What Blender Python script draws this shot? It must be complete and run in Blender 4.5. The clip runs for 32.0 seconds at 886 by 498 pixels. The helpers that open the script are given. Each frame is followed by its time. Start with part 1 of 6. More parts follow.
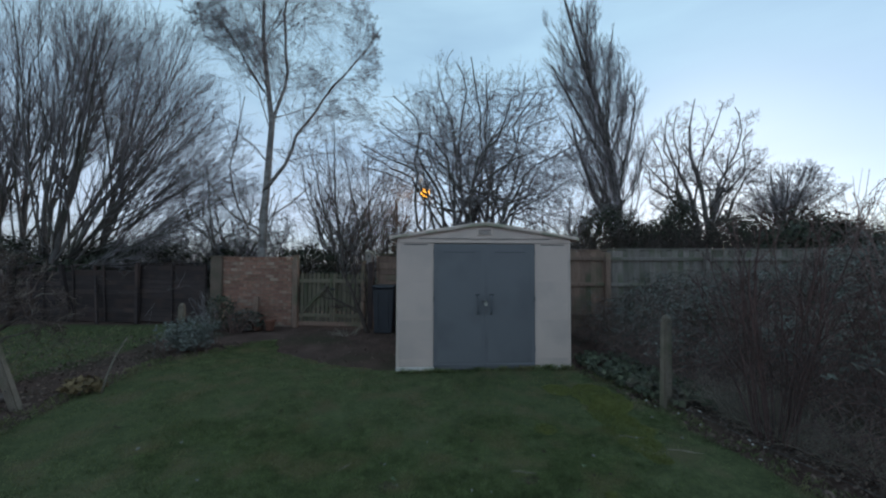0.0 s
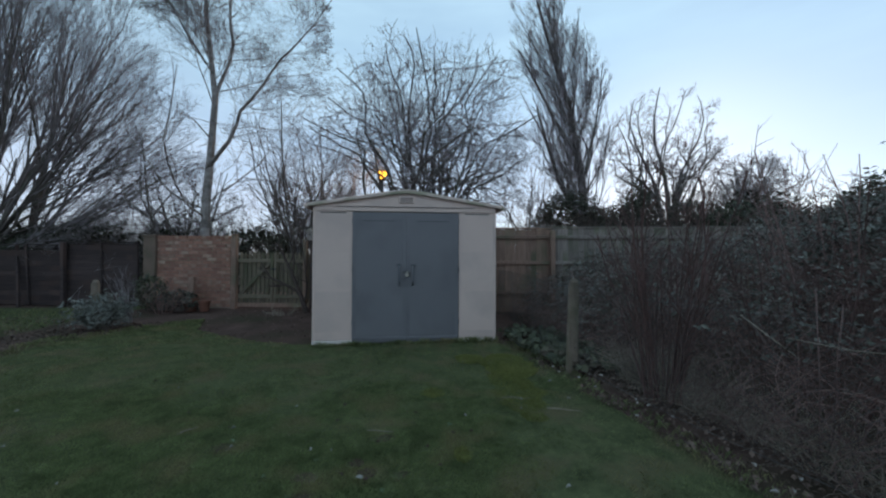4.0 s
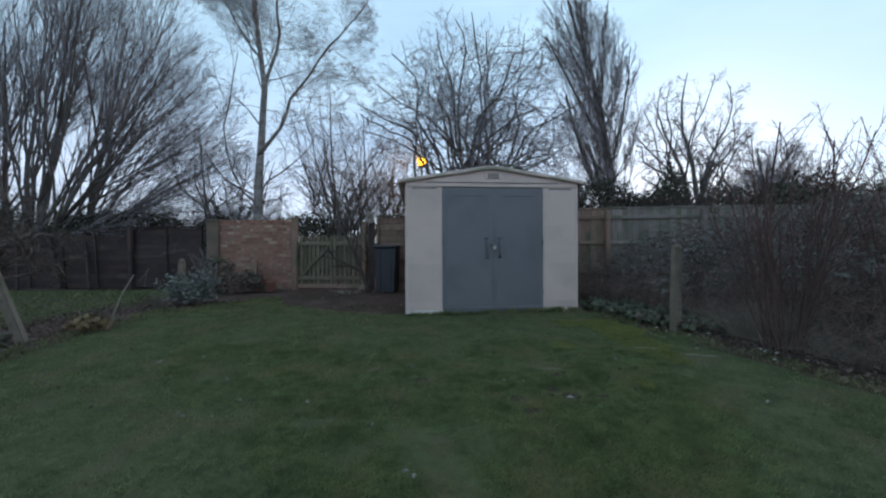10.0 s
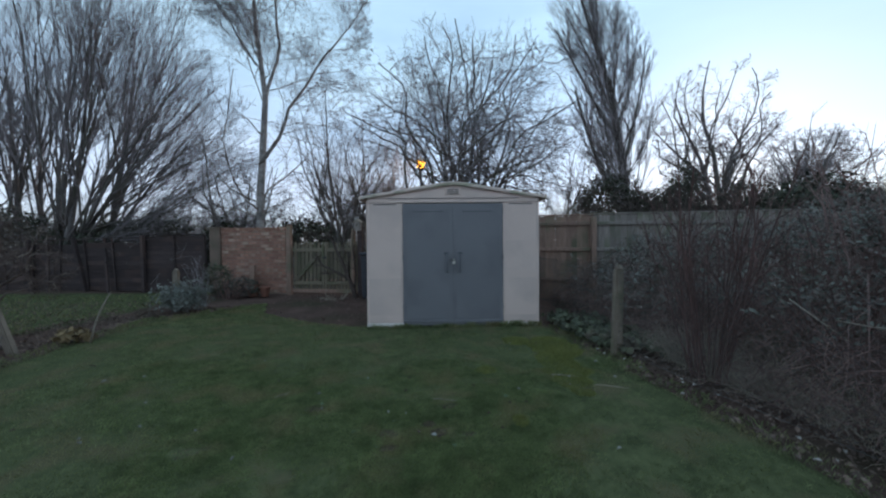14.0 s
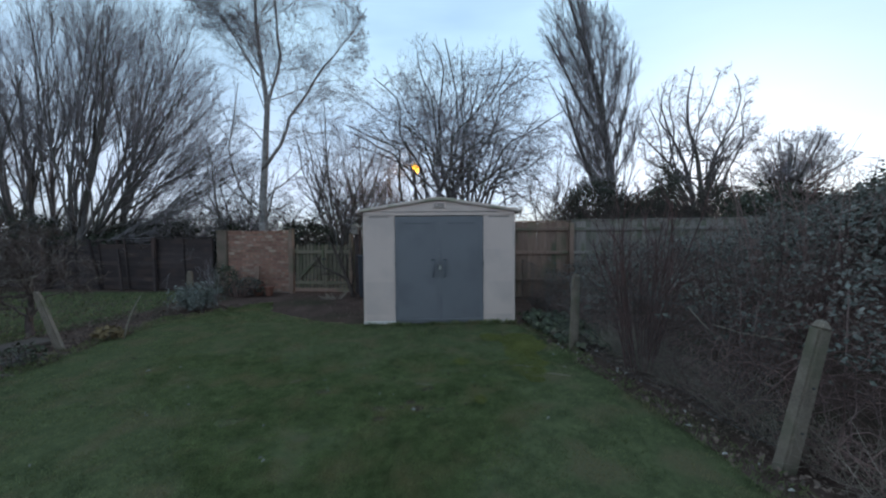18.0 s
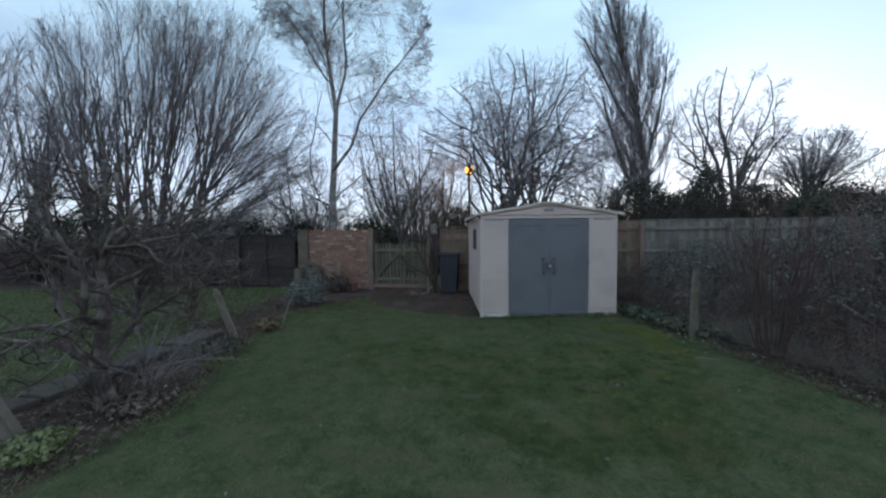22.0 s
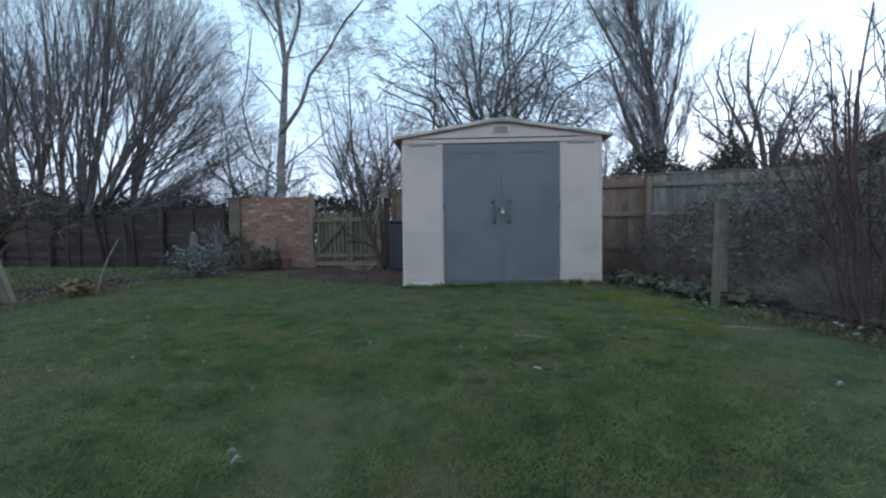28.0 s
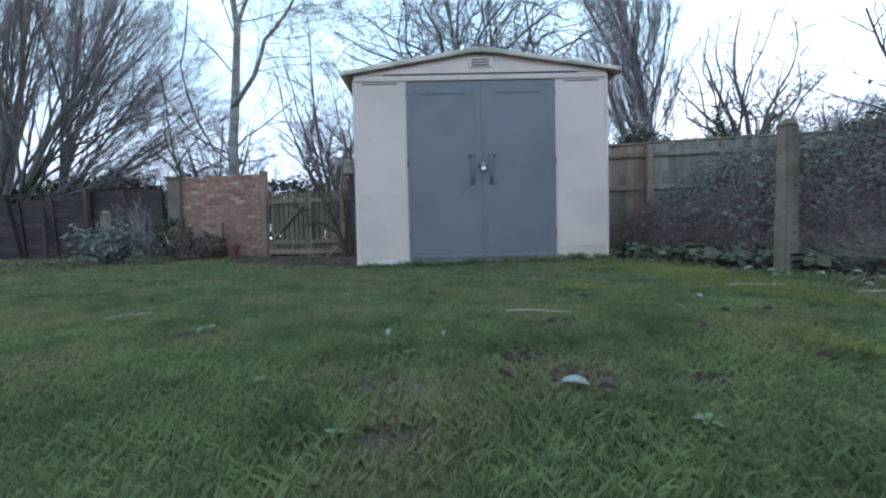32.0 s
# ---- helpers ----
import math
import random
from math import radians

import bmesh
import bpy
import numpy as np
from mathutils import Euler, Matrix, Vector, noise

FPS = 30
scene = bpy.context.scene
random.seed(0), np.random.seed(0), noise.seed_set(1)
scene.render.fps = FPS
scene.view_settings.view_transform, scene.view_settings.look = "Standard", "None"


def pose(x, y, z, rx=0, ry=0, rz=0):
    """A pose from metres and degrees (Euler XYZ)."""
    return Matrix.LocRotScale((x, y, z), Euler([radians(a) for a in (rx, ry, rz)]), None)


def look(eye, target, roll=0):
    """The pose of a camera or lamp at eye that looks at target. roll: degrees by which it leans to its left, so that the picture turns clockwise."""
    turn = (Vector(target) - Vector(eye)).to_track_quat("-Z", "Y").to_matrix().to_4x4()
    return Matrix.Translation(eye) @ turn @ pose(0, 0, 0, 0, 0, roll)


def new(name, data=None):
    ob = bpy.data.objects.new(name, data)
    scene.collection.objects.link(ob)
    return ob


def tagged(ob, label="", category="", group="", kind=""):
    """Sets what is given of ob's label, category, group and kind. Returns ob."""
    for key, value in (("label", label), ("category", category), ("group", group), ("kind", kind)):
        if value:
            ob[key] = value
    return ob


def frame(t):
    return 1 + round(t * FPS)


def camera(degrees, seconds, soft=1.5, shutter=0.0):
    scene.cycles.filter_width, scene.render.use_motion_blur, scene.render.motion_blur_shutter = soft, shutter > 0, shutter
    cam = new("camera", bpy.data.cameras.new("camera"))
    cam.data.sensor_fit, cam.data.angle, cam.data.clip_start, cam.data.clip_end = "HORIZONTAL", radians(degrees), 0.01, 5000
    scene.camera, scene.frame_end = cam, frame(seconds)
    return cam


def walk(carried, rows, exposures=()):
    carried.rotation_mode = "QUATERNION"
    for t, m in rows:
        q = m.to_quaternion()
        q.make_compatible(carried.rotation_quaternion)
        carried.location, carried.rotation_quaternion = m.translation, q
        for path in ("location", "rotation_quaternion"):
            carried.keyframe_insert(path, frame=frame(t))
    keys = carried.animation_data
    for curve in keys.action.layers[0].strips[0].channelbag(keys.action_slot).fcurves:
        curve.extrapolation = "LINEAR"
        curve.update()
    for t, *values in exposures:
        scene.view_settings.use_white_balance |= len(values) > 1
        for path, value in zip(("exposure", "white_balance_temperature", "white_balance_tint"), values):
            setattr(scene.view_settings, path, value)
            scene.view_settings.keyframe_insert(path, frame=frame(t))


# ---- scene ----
cam = camera(101.0, 32.0, soft=2.25)
PATH = [
    (0, (-0.838, -5.109, 1.489), (-0.740, -3.113, 1.565), 0.21),
    (0.5, (-0.587, -4.732, 1.487), (-0.441, -2.738, 1.543), 0.17),
    (1, (-0.380, -4.415, 1.454), (-0.232, -2.421, 1.503), 0.38),
    (1.5, (-0.222, -4.227, 1.408), (-0.073, -2.233, 1.458), 0.54),
    (2, (-0.083, -4.246, 1.296), (0.087, -2.254, 1.364), 0.07),
    (2.5, (-0.032, -4.429, 1.249), (0.145, -2.437, 1.305), 0.32),
    (3, (-0.006, -4.629, 1.244), (0.103, -2.632, 1.291), 0.44),
    (3.5, (0.081, -4.863, 1.218), (0.237, -2.870, 1.258), 0.30),
    (5.5, (-0.365, -5.071, 1.003), (-0.156, -3.082, 1.043), 0.16),
    (6, (-0.470, -5.235, 0.977), (-0.370, -3.237, 1.012), -0.14),
    (6.5, (-0.571, -5.289, 0.968), (-0.522, -3.290, 1.001), -0.19),
    (7, (-0.608, -5.268, 0.946), (-0.558, -3.269, 0.974), -0.31),
    (7.5, (-0.677, -5.323, 0.925), (-0.646, -3.323, 0.957), -0.18),
    (8, (-0.873, -5.434, 0.910), (-0.818, -3.435, 0.938), -0.02),
    (8.5, (-1.037, -5.493, 0.864), (-0.964, -3.495, 0.886), -0.06),
    (9, (-1.128, -5.331, 0.862), (-1.038, -3.333, 0.875), 0.03),
    (9.5, (-1.087, -5.183, 0.864), (-0.946, -3.188, 0.876), -0.27),
    (10, (-1.109, -5.067, 0.882), (-0.952, -3.074, 0.889), -0.23),
    (10.5, (-1.142, -5.081, 0.884), (-0.897, -3.096, 0.885), -0.18),
    (11, (-1.086, -5.011, 0.919), (-0.755, -3.039, 0.917), -0.18),
    (11.5, (-0.985, -4.934, 0.979), (-0.849, -2.938, 0.976), -0.52),
    (12, (-0.793, -4.999, 1.012), (-0.738, -3.000, 1.002), -0.64),
    (12.5, (-0.573, -5.126, 1.063), (-0.468, -3.128, 1.041), -0.43),
    (13, (-0.429, -5.194, 1.116), (-0.397, -3.194, 1.095), -0.56),
    (13.5, (-0.252, -5.245, 1.148), (-0.228, -3.245, 1.119), -0.66),
    (14, (-0.155, -5.216, 1.190), (-0.150, -3.216, 1.158), -0.47),
    (14.5, (-0.122, -5.071, 1.254), (-0.052, -3.072, 1.216), -0.26),
    (16.5, (0.019, -5.052, 1.333), (0.044, -3.052, 1.286), -0.71),
    (17, (0.040, -5.323, 1.354), (0.031, -3.324, 1.301), -0.59),
    (17.5, (0.106, -5.605, 1.396), (0.125, -3.606, 1.337), -0.67),
    (18, (0.005, -5.922, 1.416), (0.024, -3.923, 1.351), -0.36),
    (18.5, (-0.146, -6.209, 1.410), (-0.145, -4.210, 1.340), -0.35),
    (19, (-0.300, -6.438, 1.395), (-0.297, -4.439, 1.321), -0.51),
    (19.5, (-0.525, -6.588, 1.401), (-0.540, -4.590, 1.323), -0.59),
    (20, (-0.779, -6.663, 1.440), (-0.774, -4.665, 1.361), -0.68),
    (20.5, (-1.013, -6.729, 1.485), (-1.001, -4.731, 1.403), -0.76),
    (21, (-1.278, -6.761, 1.505), (-1.269, -4.763, 1.418), -0.81),
    (21.5, (-1.585, -6.653, 1.522), (-1.601, -4.655, 1.436), -0.79),
    (22, (-1.936, -6.507, 1.538), (-1.922, -4.509, 1.446), -0.49),
    (22.5, (-2.163, -6.263, 1.504), (-2.154, -4.265, 1.414), -0.79),
    (23, (-2.166, -5.964, 1.450), (-2.112, -3.967, 1.357), -0.97),
    (23.5, (-2.027, -5.634, 1.352), (-1.956, -3.637, 1.264), -0.88),
    (24, (-1.878, -5.314, 1.281), (-1.886, -3.316, 1.194), -0.91),
    (24.5, (-1.618, -5.117, 1.180), (-1.626, -3.118, 1.102), -0.83),
    (25, (-1.321, -5.030, 1.023), (-1.266, -3.032, 0.949), -0.74),
    (25.5, (-1.189, -5.053, 0.896), (-1.136, -3.055, 0.823), -0.12),
    (27.5, (-0.581, -4.724, 0.586), (-0.670, -2.727, 0.548), -0.94),
    (28, (-0.542, -4.557, 0.572), (-0.623, -2.559, 0.524), -0.59),
    (28.5, (-0.588, -4.403, 0.499), (-0.614, -2.404, 0.459), -0.58),
    (29, (-0.691, -4.372, 0.426), (-0.625, -2.373, 0.369), -0.25),
    (29.5, (-0.703, -4.106, 0.496), (-0.666, -2.107, 0.454), -0.62),
    (30, (-0.665, -3.966, 0.526), (-0.699, -1.967, 0.481), -0.46),
    (30.5, (-0.589, -3.789, 0.494), (-0.562, -1.790, 0.446), -0.78),
    (31, (-0.500, -3.683, 0.381), (-0.451, -1.684, 0.342), -0.89),
    (31.5, (-0.481, -3.533, 0.234), (-0.505, -1.533, 0.220), -1.41),
    (32, (-0.408, -3.555, 0.245), (-0.400, -1.555, 0.191), -1.26),
]
EXPO = [(0.0, 0.12, 6550, 10), (3.0, 0.2, 6700, 12), (6.0, 0.36, 6650, 12), (9.0, 0.44, 6600, 13), (22.0, 0.45, 6600, 13), (25.5, 0.56, 6600, 13), (28.0, 0.9, 6550, 13), (30.0, 0.98, 6500, 13), (31.0, 1.08, 6450, 13), (32.0, 1.38, 6400, 13)]
walk(cam, [(t, look(eye, target, roll)) for t, eye, target, roll in PATH], EXPO)

# ---- sky and light: a dull winter dusk, the last glow low behind the poplar ----
world = bpy.data.worlds.new("dusk_sky")
scene.world = world
world.use_nodes = True
wn, wl = world.node_tree.nodes, world.node_tree.links
sky = wn.new("ShaderNodeTexSky")
sky.sky_type = "NISHITA"
sky.sun_disc = False
sky.sun_elevation = radians(14.0)
sky.sun_rotation = radians(38.0)
sky.air_density, sky.dust_density, sky.ozone_density = 1.0, 0.3, 3.5
coord = wn.new("ShaderNodeTexCoord")
stretch = wn.new("ShaderNodeMapping")
stretch.inputs["Scale"].default_value = (1.0, 1.0, 4.5)
cloud = wn.new("ShaderNodeTexNoise")
cloud.inputs["Scale"].default_value = 1.7
cloud.inputs["Detail"].default_value = 5.0
cloud.inputs["Roughness"].default_value = 0.5
ramp = wn.new("ShaderNodeValToRGB")
ramp.color_ramp.elements[0].position, ramp.color_ramp.elements[0].color = 0.36, (0.5, 0.5, 0.5, 1)
ramp.color_ramp.elements[1].position, ramp.color_ramp.elements[1].color = 0.68, (0.8, 0.8, 0.8, 1)
veil = wn.new("ShaderNodeMixRGB")
# thin high cloud: blue overhead, paler and faintly pink in the haze low down
height = wn.new("ShaderNodeSeparateXYZ")
haze = wn.new("ShaderNodeMapRange")
haze.inputs["From Min"].default_value, haze.inputs["From Max"].default_value = 0.05, 0.5
haze.interpolation_type = "SMOOTHSTEP"
tint = wn.new("ShaderNodeMixRGB")
tint.inputs[1].default_value = (5.5, 6.4, 8.0, 1)
tint.inputs[2].default_value = (4.2, 6.3, 7.7, 1)
wl.new(coord.outputs["Generated"], height.inputs[0])
wl.new(height.outputs["Z"], haze.inputs["Value"])
wl.new(haze.outputs["Result"], tint.inputs[0])
wl.new(tint.outputs["Color"], veil.inputs[2])
wl.new(coord.outputs["Generated"], stretch.inputs["Vector"])
wl.new(stretch.outputs["Vector"], cloud.inputs["Vector"])
wl.new(cloud.outputs["Fac"], ramp.inputs["Fac"])
wl.new(ramp.outputs["Color"], veil.inputs[0])
wl.new(sky.outputs["Color"], veil.inputs[1])
wl.new(veil.outputs["Color"], wn["Background"].inputs["Color"])
wn["Background"].inputs["Strength"].default_value = 0.125

sun_data = bpy.data.lights.new("low_sun", "SUN")
sun_data.energy, sun_data.angle, sun_data.color = 0.5, radians(14), (1.0, 0.9, 0.82)
sun = new("low_sun", sun_data)
sun.matrix_world = look((0, 0, 0), (-math.sin(radians(38)), -math.cos(radians(38)), -math.tan(radians(14))))


# ---- materials ----
def material(name, low, high, rough=0.8, scale=6.0, fine=60.0, bump=0.3, spread=0.15, metal=0.0, stretch=(1, 1, 1), stain=None, stain_scale=1.2, island=False, spec=0.5, through_light=0.0):
    """Two colours mixed by coarse and fine grain; stain: a third colour in loose patches; spread: how far repeats differ."""
    m = bpy.data.materials.new(name)
    m.use_nodes = True
    nodes, links = m.node_tree.nodes, m.node_tree.links
    bsdf = nodes["Principled BSDF"]
    bsdf.inputs["Metallic"].default_value = metal
    bsdf.inputs["Specular IOR Level"].default_value = spec
    tc = nodes.new("ShaderNodeTexCoord")
    mp = nodes.new("ShaderNodeMapping")
    mp.inputs["Scale"].default_value = stretch
    if spread and not island:
        shift = nodes.new("ShaderNodeVectorMath")
        shift.operation = "MULTIPLY_ADD"
        shift.inputs[1].default_value, shift.inputs[2].default_value = (37.0, 53.0, 71.0), (0, 0, 0)
        links.new(nodes.new("ShaderNodeObjectInfo").outputs["Random"], shift.inputs[0])
        moved = nodes.new("ShaderNodeVectorMath")
        links.new(tc.outputs["Object"], moved.inputs[0])
        links.new(shift.outputs["Vector"], moved.inputs[1])
        place = moved.outputs["Vector"]
    else:
        place = tc.outputs["Object"]
    links.new(place, mp.inputs["Vector"])
    big, small = nodes.new("ShaderNodeTexNoise"), nodes.new("ShaderNodeTexNoise")
    for node, value in ((big, scale), (small, fine)):
        node.inputs["Scale"].default_value = value
        node.inputs["Detail"].default_value = 4.0
        links.new(mp.outputs["Vector"], node.inputs["Vector"])
    add = nodes.new("ShaderNodeMath")
    add.operation = "MULTIPLY_ADD"
    add.inputs[1].default_value = 0.5
    half = nodes.new("ShaderNodeMath")
    half.operation = "MULTIPLY"
    half.inputs[1].default_value = 0.5
    links.new(big.outputs["Fac"], half.inputs[0])
    links.new(small.outputs["Fac"], add.inputs[0])
    links.new(half.outputs[0], add.inputs[2])
    cr = nodes.new("ShaderNodeValToRGB")
    cr.color_ramp.elements[0].position, cr.color_ramp.elements[0].color = 0.36, (*low, 1)
    cr.color_ramp.elements[1].position, cr.color_ramp.elements[1].color = 0.64, (*high, 1)
    links.new(add.outputs[0], cr.inputs["Fac"])
    colour = cr.outputs["Color"]
    if stain:
        patch = nodes.new("ShaderNodeTexNoise")
        patch.inputs["Scale"].default_value = stain_scale
        patch.inputs["Detail"].default_value = 6.0
        links.new(place, patch.inputs["Vector"])
        pr = nodes.new("ShaderNodeValToRGB")
        pr.color_ramp.elements[0].position, pr.color_ramp.elements[1].position = 0.5, 0.66
        links.new(patch.outputs["Fac"], pr.inputs["Fac"])
        mx = nodes.new("ShaderNodeMixRGB")
        mx.inputs[2].default_value = (*stain, 1)
        links.new(pr.outputs["Color"], mx.inputs[0])
        links.new(colour, mx.inputs[1])
        colour = mx.outputs["Color"]
    if spread:
        if island:
            src = nodes.new("ShaderNodeNewGeometry").outputs["Random Per Island"]
        else:
            src = nodes.new("ShaderNodeObjectInfo").outputs["Random"]
        rng = nodes.new("ShaderNodeMapRange")
        rng.inputs["To Min"].default_value, rng.inputs["To Max"].default_value = 1 - spread, 1 + spread
        links.new(src, rng.inputs["Value"])
        hsv = nodes.new("ShaderNodeHueSaturation")
        links.new(rng.outputs["Result"], hsv.inputs["Value"])
        links.new(colour, hsv.inputs["Color"])
        colour = hsv.outputs["Color"]
    links.new(colour, bsdf.inputs["Base Color"])
    if through_light:
        leafy, both = nodes.new("ShaderNodeBsdfTranslucent"), nodes.new("ShaderNodeMixShader")
        both.inputs[0].default_value = through_light
        links.new(colour, leafy.inputs["Color"])
        links.new(bsdf.outputs[0], both.inputs[1])
        links.new(leafy.outputs[0], both.inputs[2])
        links.new(both.outputs[0], nodes["Material Output"].inputs["Surface"])
    rr = nodes.new("ShaderNodeMapRange")
    rr.inputs["To Min"].default_value, rr.inputs["To Max"].default_value = max(0.05, rough - 0.12), min(1.0, rough + 0.12)
    links.new(big.outputs["Fac"], rr.inputs["Value"])
    links.new(rr.outputs["Result"], bsdf.inputs["Roughness"])
    if bump:
        bp = nodes.new("ShaderNodeBump")
        bp.inputs["Strength"].default_value, bp.inputs["Distance"].default_value = bump, 0.01
        links.new(add.outputs[0], bp.inputs["Height"])
        links.new(bp.outputs["Normal"], bsdf.inputs["Normal"])
    return m


def glow(name, colour, strength):
    m = bpy.data.materials.new(name)
    m.use_nodes = True
    bsdf = m.node_tree.nodes["Principled BSDF"]
    bsdf.inputs["Base Color"].default_value = (*colour, 1)
    bsdf.inputs["Emission Color"].default_value = (*colour, 1)
    bsdf.inputs["Emission Strength"].default_value = strength
    return m


SOIL = material("damp_soil", (0.053, 0.034, 0.029), (0.125, 0.082, 0.07), 0.95, 3.0, 45.0, 1.0, 0, stain=(0.057, 0.048, 0.033), stain_scale=0.8, spec=0.05)
TURF = material("lawn_turf", (0.045, 0.054, 0.027), (0.102, 0.114, 0.056), 1.0, 5.0, 24.0, 0.6, 0, stain=(0.1, 0.09, 0.052), stain_scale=2.8, spec=0.03)
BLADE = material("grass_blade", (0.113, 0.136, 0.066), (0.242, 0.273, 0.134), 0.65, 4.5, 12.0, 0, 0.3, stain=(0.255, 0.23, 0.124), stain_scale=2.8, island=True, spec=0.15, through_light=0.5)
LUSHBLADE = material("lush_grass_blade", (0.11, 0.143, 0.063), (0.236, 0.284, 0.126), 0.65, 4.5, 12.0, 0, 0.2, stain=(0.25, 0.238, 0.12), stain_scale=2.8, island=True, spec=0.12, through_light=0.5)
MOSS = material("yellow_moss", (0.162, 0.176, 0.06), (0.262, 0.27, 0.095), 0.85, 2.0, 30.0, 0, 0.25, island=True, spec=0.15, through_light=0.4)
WEED = material("pale_weed_leaves", (0.075, 0.115, 0.055), (0.14, 0.19, 0.10), 0.6, 5.0, 40.0, 0, 0.2, spec=0.3)
GROUNDLEAF = material("creeping_green_leaves", (0.036, 0.043, 0.025), (0.10, 0.11, 0.063), 0.55, 3.0, 30.0, 0, 0.5, stain=(0.085, 0.065, 0.05), stain_scale=3.0, island=True, spec=0.3)
PLASTIC = material("pale_vinyl", (0.556, 0.425, 0.378), (0.628, 0.490, 0.436), 0.55, 1.5, 220.0, 0.04, 0.02, stain=(0.51, 0.40, 0.36), stain_scale=1.6, spec=0.35)
ROOFPLASTIC = material("weathered_roof_vinyl", (0.47, 0.37, 0.33), (0.585, 0.465, 0.415), 0.6, 2.5, 120.0, 0.1, 0.02, stain=(0.30, 0.29, 0.215), stain_scale=3.0, spec=0.3)
SKIRT = material("white_skirting", (0.52, 0.46, 0.43), (0.64, 0.58, 0.55), 0.6, 3.0, 120.0, 0.05, 0.02, stain=(0.36, 0.33, 0.25), stain_scale=4.0)
DOORGREY = material("grey_vinyl_door", (0.134, 0.132, 0.143), (0.16, 0.157, 0.169), 0.5, 1.5, 220.0, 0.04, 0.02, stain=(0.123, 0.121, 0.131), stain_scale=1.4, spec=0.4)
DARKPLASTIC = material("dark_grey_plastic", (0.03, 0.035, 0.04), (0.055, 0.06, 0.065), 0.5, 8.0, 150.0, 0.05, 0.05)
HANDLEGREY = material("grey_handle_plastic", (0.105, 0.108, 0.122), (0.13, 0.132, 0.146), 0.5, 8.0, 150.0, 0.05, 0.05)
BRASS = material("padlock_metal", (0.5, 0.48, 0.42), (0.62, 0.6, 0.55), 0.35, 20.0, 200.0, 0.05, 0, metal=1.0)
SHEDGLASS = material("dark_window_pane", (0.05, 0.055, 0.06), (0.07, 0.075, 0.08), 0.15, 3.0, 40.0, 0, 0)
BRICK = material("soft_red_brick", (0.21, 0.098, 0.072), (0.33, 0.17, 0.124), 0.9, 7.0, 80.0, 0.6, 0.2, stain=(0.36, 0.255, 0.195), stain_scale=3.2)
MORTAR = material("lime_mortar", (0.18, 0.13, 0.105), (0.27, 0.2, 0.165), 0.95, 8.0, 90.0, 0.8, 0, stain=(0.15, 0.15, 0.095), stain_scale=2.5)
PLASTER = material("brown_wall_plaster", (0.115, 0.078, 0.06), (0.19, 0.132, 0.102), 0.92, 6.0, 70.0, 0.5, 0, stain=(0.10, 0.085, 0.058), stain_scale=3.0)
BLACKWOOD = material("dark_stained_fence_wood", (0.026, 0.019, 0.019), (0.064, 0.046, 0.045), 0.88, 2.0, 40.0, 0.5, 0.35, stretch=(1, 6, 14), stain=(0.072, 0.046, 0.041), stain_scale=1.5, spec=0.25)
GREYWOOD = material("weathered_grey_wood", (0.17, 0.14, 0.124), (0.28, 0.24, 0.212), 0.88, 3.0, 30.0, 0.5, 0.22, stretch=(8, 8, 1), stain=(0.14, 0.14, 0.095), stain_scale=1.3)
BROWNWOOD = material("weathered_brown_wood", (0.16, 0.098, 0.073), (0.28, 0.18, 0.14), 0.88, 3.0, 30.0, 0.5, 0.22, stretch=(8, 8, 1), stain=(0.12, 0.11, 0.07), stain_scale=1.3)
GATEWOOD = material("mossy_brown_gate_wood", (0.10, 0.082, 0.058), (0.178, 0.145, 0.102), 0.88, 3.0, 35.0, 0.5, 0.22, stretch=(8, 8, 1), stain=(0.10, 0.10, 0.058), stain_scale=2.0)
CONCRETE = material("old_concrete", (0.13, 0.10, 0.078), (0.232, 0.186, 0.146), 0.92, 7.0, 90.0, 0.8, 0.1, stain=(0.115, 0.105, 0.068), stain_scale=4.0)
SLAB = material("path_concrete", (0.068, 0.053, 0.049), (0.132, 0.108, 0.098), 0.95, 5.0, 80.0, 0.7, 0.15, stain=(0.085, 0.078, 0.054), stain_scale=2.0, spec=0.08)
BARK = material("dark_bark", (0.085, 0.072, 0.069), (0.17, 0.147, 0.14), 0.92, 4.0, 30.0, 0.8, 0.1, stretch=(3, 3, 0.8), stain=(0.10, 0.10, 0.075), stain_scale=1.5)
BIRCHBARK = material("pale_birch_bark", (0.14, 0.12, 0.112), (0.36, 0.33, 0.31), 0.85, 3.0, 18.0, 0.6, 0.1, stretch=(1, 1, 3), stain=(0.10, 0.085, 0.08), stain_scale=2.0)
# paler copy of the bramble leaf colour, standing in for sky highlights
LITBRIAR = material("sky_lit_bramble_leaves", (0.094, 0.1, 0.088), (0.2, 0.205, 0.182), 0.6, 4.0, 40.0, 0, 0.35, stain=(0.16, 0.125, 0.105), stain_scale=2.0, island=True, spec=0.25)
TWIG = material("bare_twigs", (0.15, 0.133, 0.139), (0.29, 0.257, 0.268), 0.9, 2.0, 20.0, 0, 0.25, island=True)
BARKHEDGE = material("dark_hedge_stems", (0.05, 0.038, 0.034), (0.105, 0.08, 0.072), 0.92, 2.0, 20.0, 0, 0.3, island=True, spec=0.2)
REDTWIG = material("red_brown_stems", (0.064, 0.039, 0.036), (0.14, 0.08, 0.072), 0.8, 3.0, 30.0, 0, 0.4, island=True, spec=0.3)
PALETWIG = material("dead_pale_stems", (0.19, 0.16, 0.125), (0.36, 0.305, 0.25), 0.85, 3.0, 30.0, 0, 0.35, island=True)
